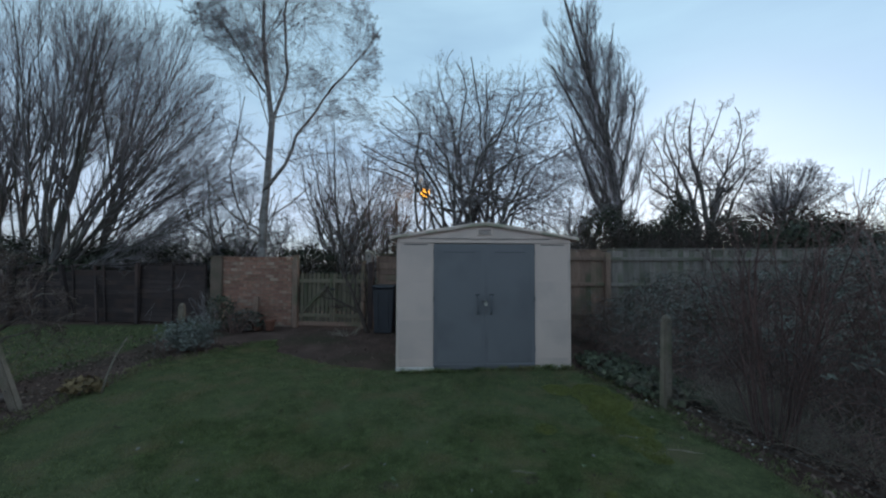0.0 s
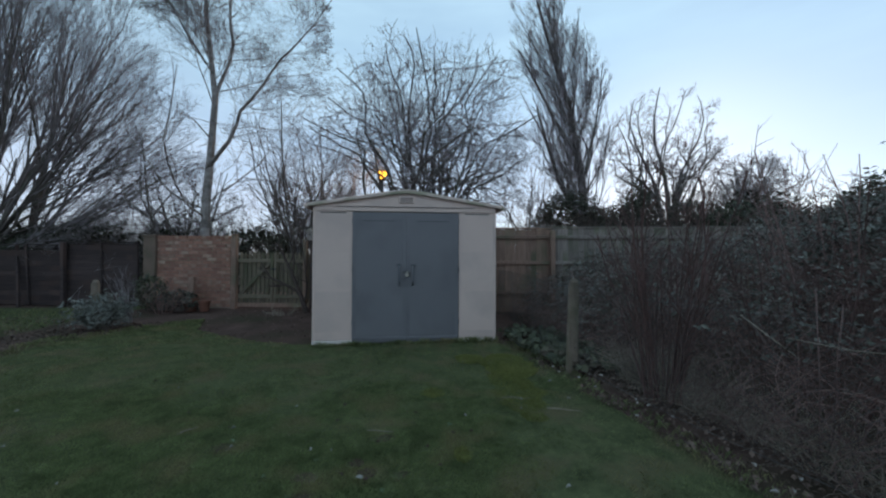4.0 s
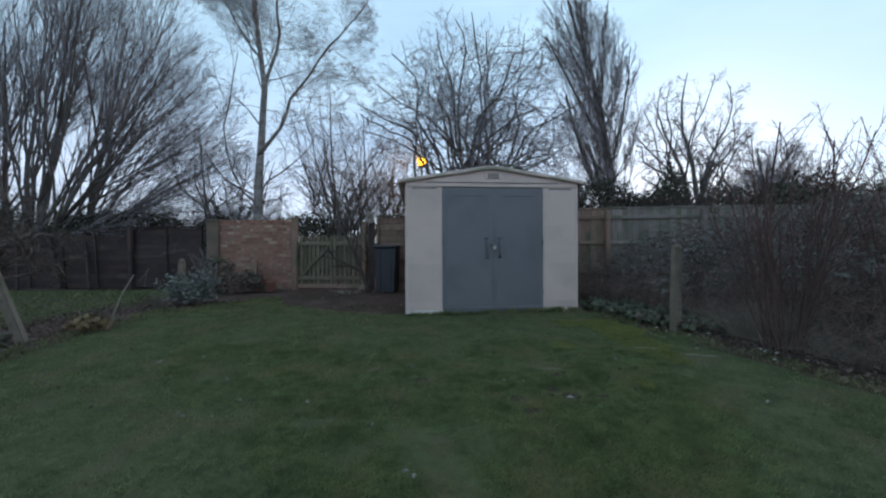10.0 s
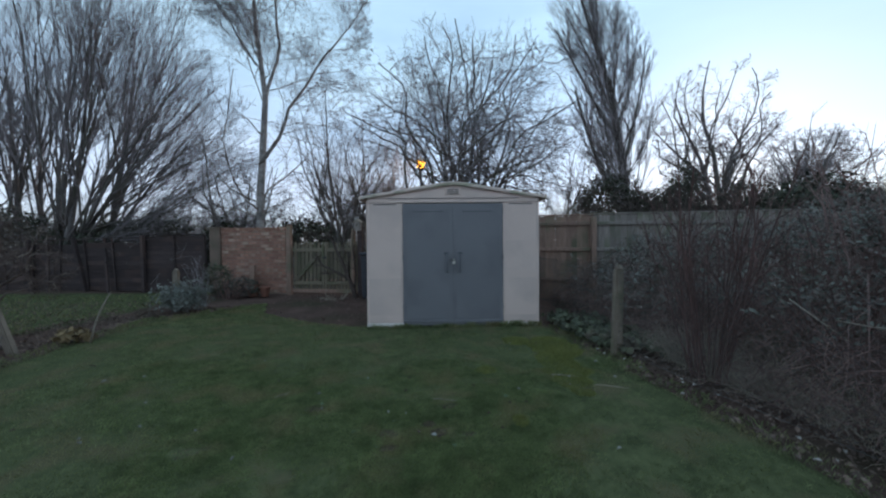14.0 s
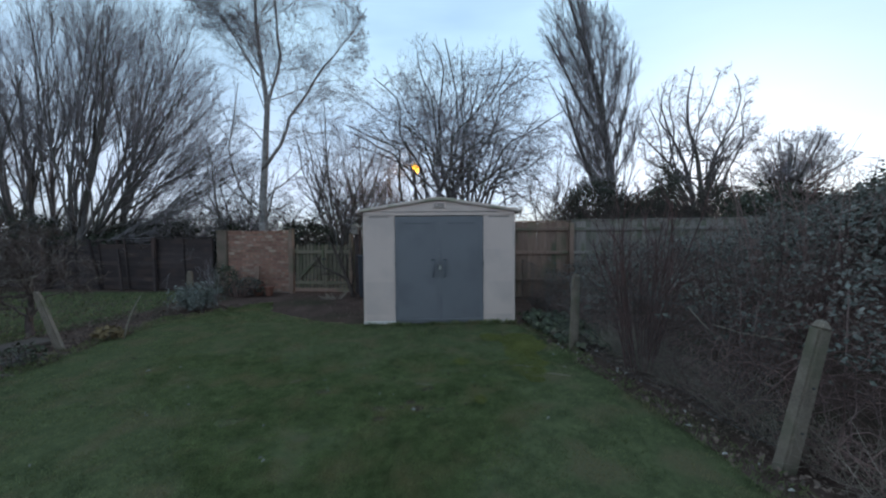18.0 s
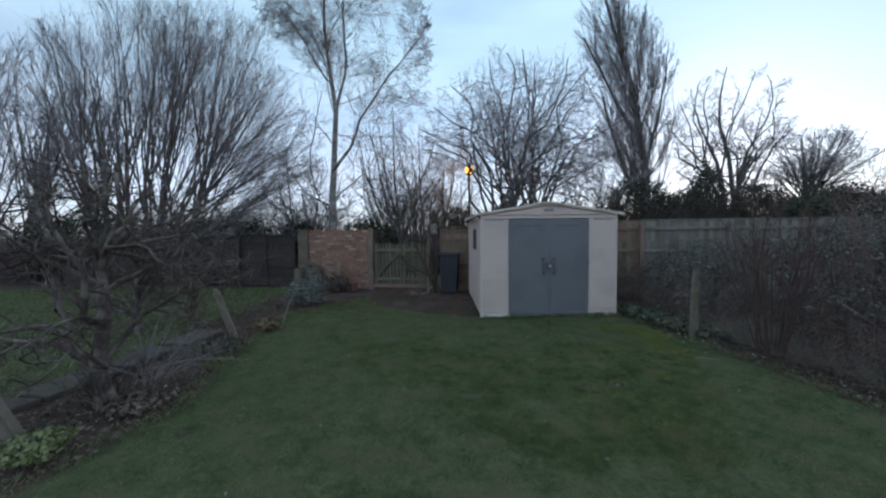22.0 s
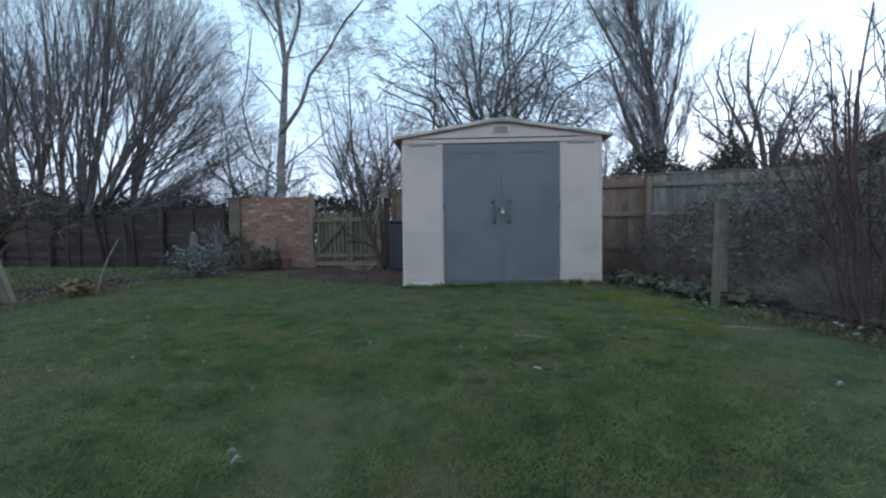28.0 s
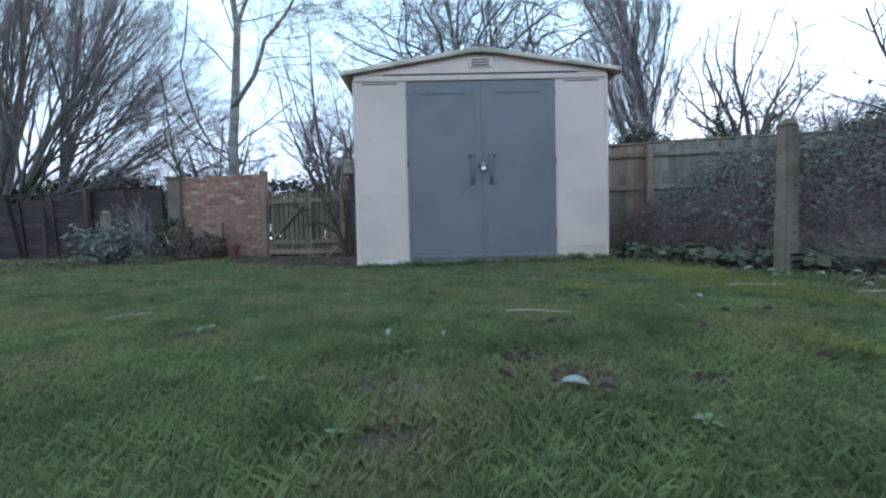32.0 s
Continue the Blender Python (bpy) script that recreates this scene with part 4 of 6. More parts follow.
def bramble_bank():
    rng = np.random.default_rng(21)
    bank = thing("bramble_bank", "tangled winter brambles with dull green and grey leaves", "brambles", kind="stuff")
    # tangled bare stems, thickest low down at the front
    n = 2900
    y = rng.uniform(-8.0, 2.2, n)
    x = bramble_front(y) + 4.2 * rng.uniform(0, 1, n) ** 1.5
    top = bramble_top(x, y)
    z = top * rng.uniform(0.0, 0.85, n)
    way = np.stack([rng.normal(-0.1, 0.7, n), rng.normal(0, 0.8, n), rng.uniform(0.2, 1.3, n)], 1)
    p, r = stems_lot(rng, np.stack([x, y, z], 1), way, rng.uniform(0.3, 1.0, n), 0.0038, 7, 0.22, -0.16)
    front = bramble_front(p[..., 1]) - 0.03
    p[..., 0] = np.where(p[..., 0] < front, front + 0.35 * (front - p[..., 0]), p[..., 0])
    p[..., 2] = np.maximum(p[..., 2], 0.02)
    roof = bramble_top(p[..., 0], p[..., 1])
    p[..., 2] = np.where(p[..., 2] > roof + 0.2, roof + 0.18, p[..., 2])
    lots = [tubes(p, r, 3)]
    at, w, l, rr = sprout(rng, p, r, 3, 0.2, 1.0, 55, 0.35)
    q, qr = grow(rng, at, w, np.clip(l, 0.08, 0.35), np.full(len(at), 0.002), 3, 0.2, 0.0, 0.5)
    q[..., 2] = np.maximum(q[..., 2], 0.02)
    lots.append(tubes(q, qr, 3))
    v, f = merge(lots)
    link_mesh("stems", raw_mesh("stems", v, f, BRIARSTEM), bank, "brown-purple bare stems")
    # arching canes over the top, each set with leaves of three leaflets
    n = 3000
    y = rng.uniform(-8.0, 2.1, n)
    deep = 0.3 + 3.9 * rng.uniform(0, 1, n) ** 1.15
    x = bramble_front(y) + deep
    z = bramble_top(x, y) * rng.uniform(0.72, 1.0, n)
    way = np.stack([rng.normal(-0.55, 0.6, n), rng.normal(-0.15, 0.8, n), rng.uniform(0.1, 0.7, n)], 1)
    p, r = stems_lot(rng, np.stack([x, y, z], 1), way, rng.uniform(0.35, 0.85, n), 0.0032, 8, 0.16, -0.2)
    p[..., 2] = np.maximum(p[..., 2], 0.05)
    v, f = tubes(p, r, 3)
    link_mesh("canes", raw_mesh("canes", v, f, REDTWIG), bank, "arching red-brown canes")
    knots = p[:, 1:, None, :] + rng.normal(size=(n, 7, 3, 3)) * np.array([0.026, 0.026, 0.012])
    lit = np.array([noise.noise((a * 1.3, b * 1.3, c * 1.6)) for a, b, c in p[:, 4]]) + rng.normal(0, 0.12, n)
    on = np.clip(0.72 + 0.5 * lit, 0, 1)[:, None, None] > rng.uniform(0, 1, (n, 7, 1))
    on = np.broadcast_to(on, (n, 7, 3)) & (p[:, 1:, None, 2] > 0.6 - 0.5 * (p[:, 1:, None, 1] > -1.2))
    # canes picked by noise get the paler leaves that imitate sky highlights
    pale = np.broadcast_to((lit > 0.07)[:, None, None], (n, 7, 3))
    for name, pick, mat, label in (("leaves", on & ~pale, BRIARLEAF, "dull green bramble leaves"), ("pale_leaves", on & pale, LITBRIAR, "bramble leaves coloured paler as if catching the sky")):
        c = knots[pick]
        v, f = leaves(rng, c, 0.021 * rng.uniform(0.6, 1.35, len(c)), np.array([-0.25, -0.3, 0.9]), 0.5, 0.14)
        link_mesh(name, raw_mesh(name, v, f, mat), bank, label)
    # smaller leaves deep inside the bank
    n = 34000
    y = rng.uniform(-8.5, 2.3, n)
    x = bramble_front(y) + 0.4 + 4.0 * rng.uniform(0, 1, n)
    z = bramble_top(x, y) - rng.exponential(0.2, n)
    patch = np.array([noise.noise((a * 1.9, b * 1.9, c * 2.5)) for a, b, c in zip(x, y, z)])
    keep = (z > 0.25) & (rng.uniform(-0.2, 0.4, n) < patch + 0.03)
    c = np.stack([x, y, z], 1)[keep]
    v, f = leaves(rng, c, 0.022 * rng.uniform(0.6, 1.3, len(c)), np.array([-0.2, -0.2, 0.5]), 0.55, 0.18)
    link_mesh("inner_leaves", raw_mesh("inner_leaves", v, f, BRIARLEAF), bank, "small shaded bramble leaves")
    # tufts of dead pale grass along the foot, thickest between the post and the red shrub
    n = 2600
    thin = rng.uniform(0, 1, n) < 0.4
    y = np.where(thin, rng.uniform(-4.6, -1.4, n), rng.normal(-1.75, 0.3, n))
    x = bramble_front(y) + abs(rng.normal(0, 0.22, n))
    way = np.stack([rng.normal(-0.15, 0.6, n), rng.normal(0, 0.6, n), np.ones(n)], 1)
    p, r = stems_lot(rng, np.stack([x, y, 0 * x], 1), way, rng.uniform(0.12, 0.48, n), 0.0016, 5, 0.2, -0.12)
    v, f = tubes(p, r, 3)
    link_mesh("dead_stalks", raw_mesh("dead_stalks", v, f, PALETWIG), bank, "bleached dead grass stalks")
    # broad leaves creeping over the soil by the shed corner
    n = 2300
    y = rng.uniform(-1.5, 0.5, n)
    x = np.interp(y, (-1.5, -0.9, 0.5), (1.75, 1.5, 1.36)) + 0.85 * rng.uniform(0, 1, n) ** 1.2
    lump = np.array([noise.noise((a * 4, b * 4, 2.0)) for a, b in zip(x, y)])
    c = np.stack([x, y, 0.02 + (0.05 + 0.12 * np.clip(lump + 0.2, 0, 1)) * rng.uniform(0.2, 1, n)], 1)[lump > -0.25]
    v, f = leaves(rng, c, 0.04, np.array([-0.1, -0.3, 0.9]), 0.75, 0.15)
    link_mesh("ground_ivy", raw_mesh("ground_ivy", v, f, GROUNDLEAF), bank, "broad green leaves creeping on the soil")
    return bank


bramble_bank()


def ivy_mound(name, label, centre, half, count, seed, size=0.05, mat=DARKLEAF, category="bush", stems=60):
    rng = np.random.default_rng(seed)
    ob = thing(name, label, category, centre)
    d = unit(rng.normal(size=(count, 3)))
    rough = np.array([0.85 + 0.35 * noise.noise((a * 2.4 + seed, b * 2.4, c * 2.4)) for a, b, c in d])
    pos = d * (rough * rng.uniform(0.72, 1.06, count))[:, None] * np.array(half)
    low = pos[:, 2] + centre[2] > 0.03
    v, f = leaves(rng, pos[low], size, d[low] * 0.6 + np.array([0, 0, 0.4]), 0.6, 0.15)
    link_mesh("leaves", raw_mesh("leaves", v, f, mat), ob)
    root = np.zeros((stems, 3)) + np.array([0, 0, -centre[2]]) + rng.normal(size=(stems, 3)) * np.array([0.15, 0.15, 0]) * half[0]
    p, r = stems_lot(rng, root, d[:stems] * np.array([0.7, 0.7, 0.4]) + np.array([0, 0, 0.9]), np.full(stems, centre[2] + half[2] * 0.8), 0.012, 7, 0.1, 0.0)
    v, f = tubes(p, r, 4)
    link_mesh("woody_growth", raw_mesh("woody_growth", v, f, BARK), ob, kind="stuff")
    return ob


ivy_mound("ivy_mound", "dark ivy mound growing over the bramble bank", (5.2, -2.6, 1.45), (1.3, 1.0, 0.42), 12000, 31, 0.03, BRIARLEAF)
ivy_mound("ivy_mound", "dark ivy mound growing over the bramble bank", (4.6, -4.8, 1.3), (1.3, 1.1, 0.4), 12000, 32, 0.03, BRIARLEAF)


def stem_shrub(name, label, place, seed, count, high, spread, mat, radius=0.006, twigs=5, wiggle=0.05, rise=0.05, ratio=0.35, base=0.12, lean=(0.0, 0.0)):
    rng = np.random.default_rng(seed)
    ob = thing(name, label, "shrub", place)
    a = rng.uniform(0, 2 * np.pi, count)
    root = np.stack([np.cos(a), np.sin(a), 0 * a], 1) * (base * rng.uniform(0, 1, count) ** 0.5)[:, None]
    way = np.stack([np.cos(a) * spread * rng.uniform(0, 1, count), np.sin(a) * spread * rng.uniform(0, 1, count), np.ones(count)], 1) + np.array([lean[0], lean[1], 0])
    p, r = stems_lot(rng, root, way, high * rng.uniform(0.55, 1.0, count), radius, 8, wiggle, rise)
    for i in range(count):
        v, f = tubes(p[i:i + 1], r[i:i + 1], 5)
        link_mesh("stem", raw_mesh("stem", v, f, mat), ob)
    at, w, l, rr = sprout(rng, p, r, twigs, 0.25, 1.0, 32, ratio)
    q, qr = grow(rng, at, w, l, np.full(len(at), radius * 0.45), 5, 0.1, 0.04, 0.4)
    lots = [tubes(q, qr, 3)]
    at, w, l, rr = sprout(rng, q, qr, 4, 0.2, 1.0, 38, 0.45)
    q, qr = grow(rng, at, w, l, np.full(len(at), radius * 0.28), 4, 0.12, 0.03, 0.4)
    lots.append(tubes(q, qr, 3))
    v, f = merge(lots)
    link_mesh("twig_growth", raw_mesh("twig_growth", v, f, mat), ob, kind="stuff")
    return ob


stem_shrub("red_stemmed_shrub", "dense upright shrub of bare red-brown stems at the lawn's edge", (2.12, -2.1, 0), 41, 27, 1.95, 0.34, REDTWIG, 0.0095, 6, base=0.14)
stem_shrub("red_stemmed_shrub", "bare red-brown shrub among the brambles", (3.05, -2.5, 0), 42, 20, 1.7, 0.45, REDTWIG, 0.007, 4, base=0.4)
stem_shrub("tall_stalks", "tall thin bare stalks rising above the brambles", (3.9, -2.2, 0.6), 43, 22, 1.65, 0.35, BRIARSTEM, 0.006, 3, 0.05, 0.05, 0.22, 0.7)


def silver_bush():
    rng = np.random.default_rng(51)
    ob = thing("silver_bush", "low silvery-leaved bush in the flower bed", "bush", (-4.85, 1.35, 0))
    n = 70
    a = rng.uniform(0, 2 * np.pi, n)
    way = np.stack([np.cos(a) * rng.uniform(0.1, 1.2, n), np.sin(a) * rng.uniform(0.1, 1.0, n), np.full(n, 0.8)], 1)
    p, r = stems_lot(rng, rng.normal(size=(n, 3)) * np.array([0.12, 0.1, 0]), way, rng.uniform(0.28, 0.55, n), 0.005, 6, 0.1, 0.04)
    v, f = tubes(p, r, 4)
    link_mesh("stems", raw_mesh("stems", v, f, BARK), ob)
    t = rng.integers(2, 6, (n, 34))
    c = p[np.arange(n)[:, None], t].reshape(-1, 3) + rng.normal(size=(n * 34, 3)) * 0.05
    c[:, 2] = np.maximum(c[:, 2], 0.03)
    v, f = leaves(rng, c, 0.036, np.array([0, -0.2, 0.5]), 0.35, 0.12)
    link_mesh("leaves", raw_mesh("leaves", v, f, SILVERLEAF), ob)


silver_bush()
stem_shrub("bare_shrub", "thin bare rose bush behind the silvery bush", (-4.75, 1.9, 0), 45, 14, 1.0, 0.5, TWIG, 0.006, 4, 0.08, 0.03, 0.35, 0.08)
stem_shrub("bare_shrub", "low green-stemmed shrub against the brick wall", (-4.9, 3.0, 0), 46, 30, 0.65, 0.6, BRIARSTEM, 0.006, 4, 0.1, 0.02, 0.35, 0.25)
ivy_mound("low_bush", "leafy green bush climbing the brick wall", (-5.35, 3.25, 0.4), (0.38, 0.22, 0.45), 700, 36, 0.035, GROUNDLEAF, "bush", 12)
ivy_mound("low_bush", "small dark green bush by the brick wall", (-4.75, 3.2, 0.18), (0.45, 0.3, 0.28), 900, 33, 0.035, BRIARLEAF, "bush", 12)
ivy_mound("lime_plant", "yellow-green leafy plant at the bed's edge", (-4.72, -4.05, 0.10), (0.22, 0.2, 0.11), 620, 34, 0.021, LIMELEAF, "plant", 10)
ivy_mound("low_plant", "small straggling green plant beside the slim leaning post", (-4.8, -1.8, 0.1), (0.3, 0.34, 0.13), 260, 37, 0.028, GROUNDLEAF, "plant", 16)
ivy_mound("leaf_pile", "low pile of red-brown fallen leaves at the apple tree's foot", (-4.66, -3.28, 0.03), (0.34, 0.28, 0.06), 700, 38, 0.026, DEADLEAF, "dead leaves", 8)
ivy_mound("straw_clump", "clump of yellowed straw-like leaves in the bed", (-4.72, -0.72, 0.06), (0.22, 0.16, 0.12), 300, 35, 0.04, STRAW, "plant", 6)

stake = thing("bare_stake", "thin pale slanting stick in the flower bed", "stick", (-4.48, -0.75, 0))
part("shaft", tube([(0, 0, -0.03), (0.05, 0.01, 0.2), (0.13, 0.02, 0.42), (0.24, 0.03, 0.62)], [0.012, 0.011, 0.009, 0.005], 6), PALETWIG, stake, smooth=True)

stem_shrub("dead_twig_clump", "small heap of pale dead twigs on the soil before the gate", (-2.45, 2.55, 0), 49, 22, 0.32, 2.2, PALETWIG, 0.005, 4, 0.2, -0.12, 0.4, 0.2)
stub = thing("timber_stub", "short broken timber stub against the brick wall", "post", (-4.8, 3.66, 0))
part("shaft", box(0.11, 0.09, 0.72, (0, 0, -0.03), 0.01), BROWNWOOD, stub, m=pose(0, 0, 0, -3, 2, 8))

cane = thing("bare_stake", "long pale dead cane arching low over the lawn's edge", "stick", (-5.05, -2.85, 0))
part("shaft", tube([(0, 0, 0.02), (0.15, 0.08, 0.16), (0.4, 0.2, 0.2), (0.7, 0.33, 0.17), (0.98, 0.42, 0.12)], [0.008, 0.0075, 0.007, 0.006, 0.004], 6), PALETWIG, cane, smooth=True)

for n, (pts, thick, label) in enumerate((
        ([(2.15, -2.8, 0.8), (2.13, -2.98, 0.72), (2.14, -3.16, 0.62)], 0.0035, "broken pale cane caught in the netting"),
        ([(2.14, -3.1, 0.72), (2.12, -3.4, 0.73), (2.13, -3.72, 0.77)], 0.003, "thin pale stick lying across the netting"),
        ([(2.45, -3.0, 0.0), (2.43, -3.02, 0.5), (2.44, -3.0, 0.98)], 0.005, "weathered upright dead stalk in the brambles"),
        ([(2.52, -3.05, 0.0), (2.5, -3.05, 0.5), (2.53, -3.07, 0.9)], 0.0045, "weathered upright dead stalk in the brambles"),
        ([(2.75, -3.5, 0.0), (2.73, -3.52, 0.6), (2.76, -3.5, 1.05)], 0.006, "weathered upright dead stalk in the brambles"))):
    foot = pts[0]
    stick = thing("dead_stalk", label, "stick", foot, group="dead stalks")
    part("shaft", tube([tuple(np.array(q) - np.array(foot)) for q in pts], [thick, thick * 0.9, thick * 0.6], 6), PALETWIG if n < 2 else BRIARSTEM, stick, smooth=True)

for n, (px, py, s) in enumerate(((-4.55, 3.25, 0.13), (-4.25, 3.2, 0.11))):
    pot = thing("flower_pot", "terracotta flower pot against the brick wall", "flower pot", (px, py, -0.01), group="flower pots")
    bm = bmesh.new()
    bmesh.ops.create_cone(bm, cap_ends=True, segments=20, radius1=s * 0.7, radius2=s, depth=s * 1.9, matrix=Matrix.Translation((0, 0, s * 0.95)))
    part("body", bm, TERRACOTTA, pot)
    bm = bmesh.new()
    bmesh.ops.create_cone(bm, cap_ends=True, segments=20, radius1=s * 1.1, radius2=s * 1.12, depth=s * 0.35, matrix=Matrix.Translation((0, 0, s * 1.9)))
    part("rim", bm, TERRACOTTA, pot)

# ---- trees beyond the fence ----
def forked_tree(name, label, place, seed, lines, levels, inside, bark=BARK, twig=TWIG, trunks=1, slim=1.0, bent=0.006, shrink=0.45):
    """A bare tree. lines: (points, foot radius, tip radius), the first ones trunks; levels: rounds of
    (count, from, to, angle, length share, bend, rise, joints, least radius), each on the one before."""
    rng = np.random.default_rng(seed)
    top = thing(name, label, "tree", place)
    ps, rs = [], []
    for n, (pts, r0, r1) in enumerate(lines):
        line = thin_walk(pts, 0.01)
        line = line[np.linspace(0, len(line) - 1, 14).astype(int)]
        long = np.linalg.norm(line[-1] - line[0])
        line[1:] += np.cumsum(rng.normal(size=(13, 3)), 0) * long * (bent * 0.35 if n < trunks else bent)
        r = r0 + (r1 - r0) * np.linspace(0, 1, 14) ** 0.8
        ps.append(line)
        rs.append(r)
        flare = r.copy()
        if n < trunks:
            flare[0] *= 1.35
        part("trunk" if n < trunks else "limb", tube(line, flare, 9 if n < trunks else 6), bark, top, smooth=True)
    p, r = np.array(ps), np.array(rs)
    lots = []
    for n, (count, t0, t1, angle, ratio, bend, rise, joints, least) in enumerate(levels):
        at, way, long, rad = sprout(rng, p, r, count, t0, t1, angle, ratio, 0.4, shrink)
        rad = rad * (slim if n == 0 else 1.0)
        ok = inside(at)
        at, way, long, rad = at[ok], way[ok], long[ok], rad[ok]
        p, r = grow(rng, at, way, long, np.maximum(rad, least), joints, bend, rise, 0.35, inside)
        r = np.maximum(r, least * 0.7)
        if n == 0:
            order = np.argsort(-r[:, 0])
            for i in order[:40]:
                part("limb", tube(p[i], r[i], 5), bark, top, smooth=True)
            rest = order[40:]
            if len(rest):
                lots.append(tubes(p[rest], r[rest], 4))
        else:
            lots.append(tubes(p, r, 3))
    v, f = merge(lots)
    link_mesh("crown", raw_mesh("crown", v, f, twig), top, "many fine bare branches and twigs")
    return top


def dome(q):
    """A broad dome, longer on the far side, its underside rising towards the birch."""
    x, z = q[:, 0], np.maximum(q[:, 2], 0)
    wide = np.where(x > 0, 4.5, 6.2)
    return ((abs(x) / wide) ** 2.4 + (abs(q[:, 1]) / 3.6) ** 2.4 + (z / 9.3) ** 2.6 < 1) & (q[:, 2] > 0.8 + 0.72 * np.maximum(0, x - 0.8))


def fan_lines(seed, trunks):
    """Trunks side by side, (foot, lean, least and greatest lean of its limbs, limbs), each with long straight limbs that reach the dome's outline."""
    fan = np.random.default_rng(seed)

    def line(start, a, thick, deep):
        way = unit(np.array([math.sin(a), deep, math.cos(a)]))
        t = np.linspace(0.5, 11, 106)
        far = t[dome(start + way * t[:, None])]
        long = (far[-1] if len(far) else 2.0) * fan.uniform(0.8, 0.97)
        bow = np.array([-0.05 * math.cos(a), 0, 0.05 * math.sin(a)]) * long * fan.uniform(-0.4, 1.0)
        return [start, start + way * long * 0.5 + bow, start + way * long], thick, 0.009

    stems, limbs = [], []
    for x, lean, low, high, count in trunks:
        foot = np.array([x - 2.0 * math.tan(lean), fan.uniform(-0.8, 0.8), -0.1])
        deep = fan.uniform(-0.1, 0.1)
        stems.append(line(foot, lean, fan.uniform(0.09, 0.115), deep))
        for k in range(count):
            a = low + (high - low) * (k + fan.uniform(0.2, 0.8)) / count
            up = fan.uniform(0.9, 2.6) if abs(a - lean) < 0.5 else fan.uniform(0.7, 1.7)
            at = foot + unit(np.array([math.sin(lean), deep, math.cos(lean)])) * up
            limbs.append(line(at, a, fan.uniform(0.026, 0.044), fan.uniform(-0.36, 0.32)))
    return stems + limbs


forked_tree("spreading_tree", "great many-stemmed bare tree fanning out in a dense dome", (-10.3, 6.1, 0), 72,
            fan_lines(71, ((-4.7, -0.15, -0.5, 0.1, 5), (-3.5, -0.06, -0.3, 0.2, 4), (-3.05, 0.0, -0.2, 0.25, 4), (-2.6, 0.1, -0.1, 0.35, 5), (-1.6, 0.06, -0.15, 0.45, 7), (-0.87, 0.12, -0.05, 0.7, 8), (-0.23, 0.3, 0.15, 1.05, 13), (-0.1, 0.6, 0.7, 1.42, 14))),
            [(10, 0.2, 1.0, 16, 0.42, 0.035, 0.006, 6, 0.0055), (6, 0.3, 1.0, 19, 0.5, 0.045, 0.01, 4, 0.0034), (5, 0.3, 1.0, 26, 0.6, 0.06, 0.015, 3, 0.0024)],
            dome, trunks=8, shrink=0.2)

forked_tree("spreading_tree", "tall many-stemmed bare tree behind the dark fence", (-18.4, 7.6, 0), 73,
            fan_lines(75, ((-3.0, -0.25, -0.6, 0.1, 6), (-2.0, -0.1, -0.4, 0.2, 6), (-1.0, 0.05, -0.2, 0.5, 7), (0.2, 0.2, 0.0, 0.9, 8))),
            [(8, 0.12, 0.95, 17, 0.5, 0.04, 0.015, 6, 0.009), (6, 0.12, 0.97, 20, 0.55, 0.05, 0.02, 4, 0.005), (5, 0.15, 1.0, 24, 0.5, 0.07, 0.02, 3, 0.0038)],
            dome, trunks=4)

birch_crown = ellipsoid((0.5, 0, 7.2), (2.8, 2.3, 5.6), 1.9)
forked_tree("birch_tree", "tall pale-barked bare birch with a forking trunk", (-5.4, 5.4, 0), 74,
            [([(0, 0, -0.1), (0.0, 0, 3.5), (0.1, 0.1, 5.5), (-0.25, 0.1, 7.6), (-0.3, 0, 11.9)], 0.15, 0.015),
             ([(0.0, 0, 3.5), (0.5, 0.1, 4.5), (1.1, 0.2, 5.7), (1.8, 0.2, 6.8), (2.8, 0.2, 8.2)], 0.062, 0.011),
             ([(0.08, 0.1, 5.1), (0.5, 0.3, 7.0), (0.9, 0.3, 9.2), (1.3, 0.2, 11.4)], 0.06, 0.011),
             ([(-0.1, 0.1, 6.4), (-0.8, -0.1, 7.6), (-1.5, -0.1, 8.4), (-2.1, -0.2, 8.5)], 0.035, 0.008)],
            [(36, 0.12, 0.97, 50, 0.36, 0.2, 0.03, 8, 0.006), (7, 0.2, 0.97, 44, 0.62, 0.2, 0.02, 5, 0.0038), (6, 0.15, 1.0, 44, 0.6, 0.18, -0.03, 3, 0.003), (4, 0.2, 1.0, 40, 0.6, 0.15, -0.10, 2, 0.0024)],
            birch_crown, BIRCHBARK, slim=0.38, bent=0.011)

haw_rng = np.random.default_rng(77)
haw_feet = ((-0.42, 0.0), (-0.18, 0.1), (0.02, -0.1), (0.25, 0.05), (0.5, 0.15))
haw_round = ellipsoid((0.1, -0.3, 4.15), (3.2, 2.6, 2.6), 2.2)


def haw_crown(q):
    """A round crown, browsed open on the lane's side."""
    ragged = 0.86 + 0.3 * np.array([noise.noise((a * 1.1, b * 1.1, c * 1.1)) for a, b, c in q])
    mid = np.array([0.1, -0.3, 4.15])
    return haw_round(mid + (q - mid) * (1.1 - ragged + 0.75)[:, None]) & ((q[:, 0] > -0.55) | (q[:, 2] > 3.3))


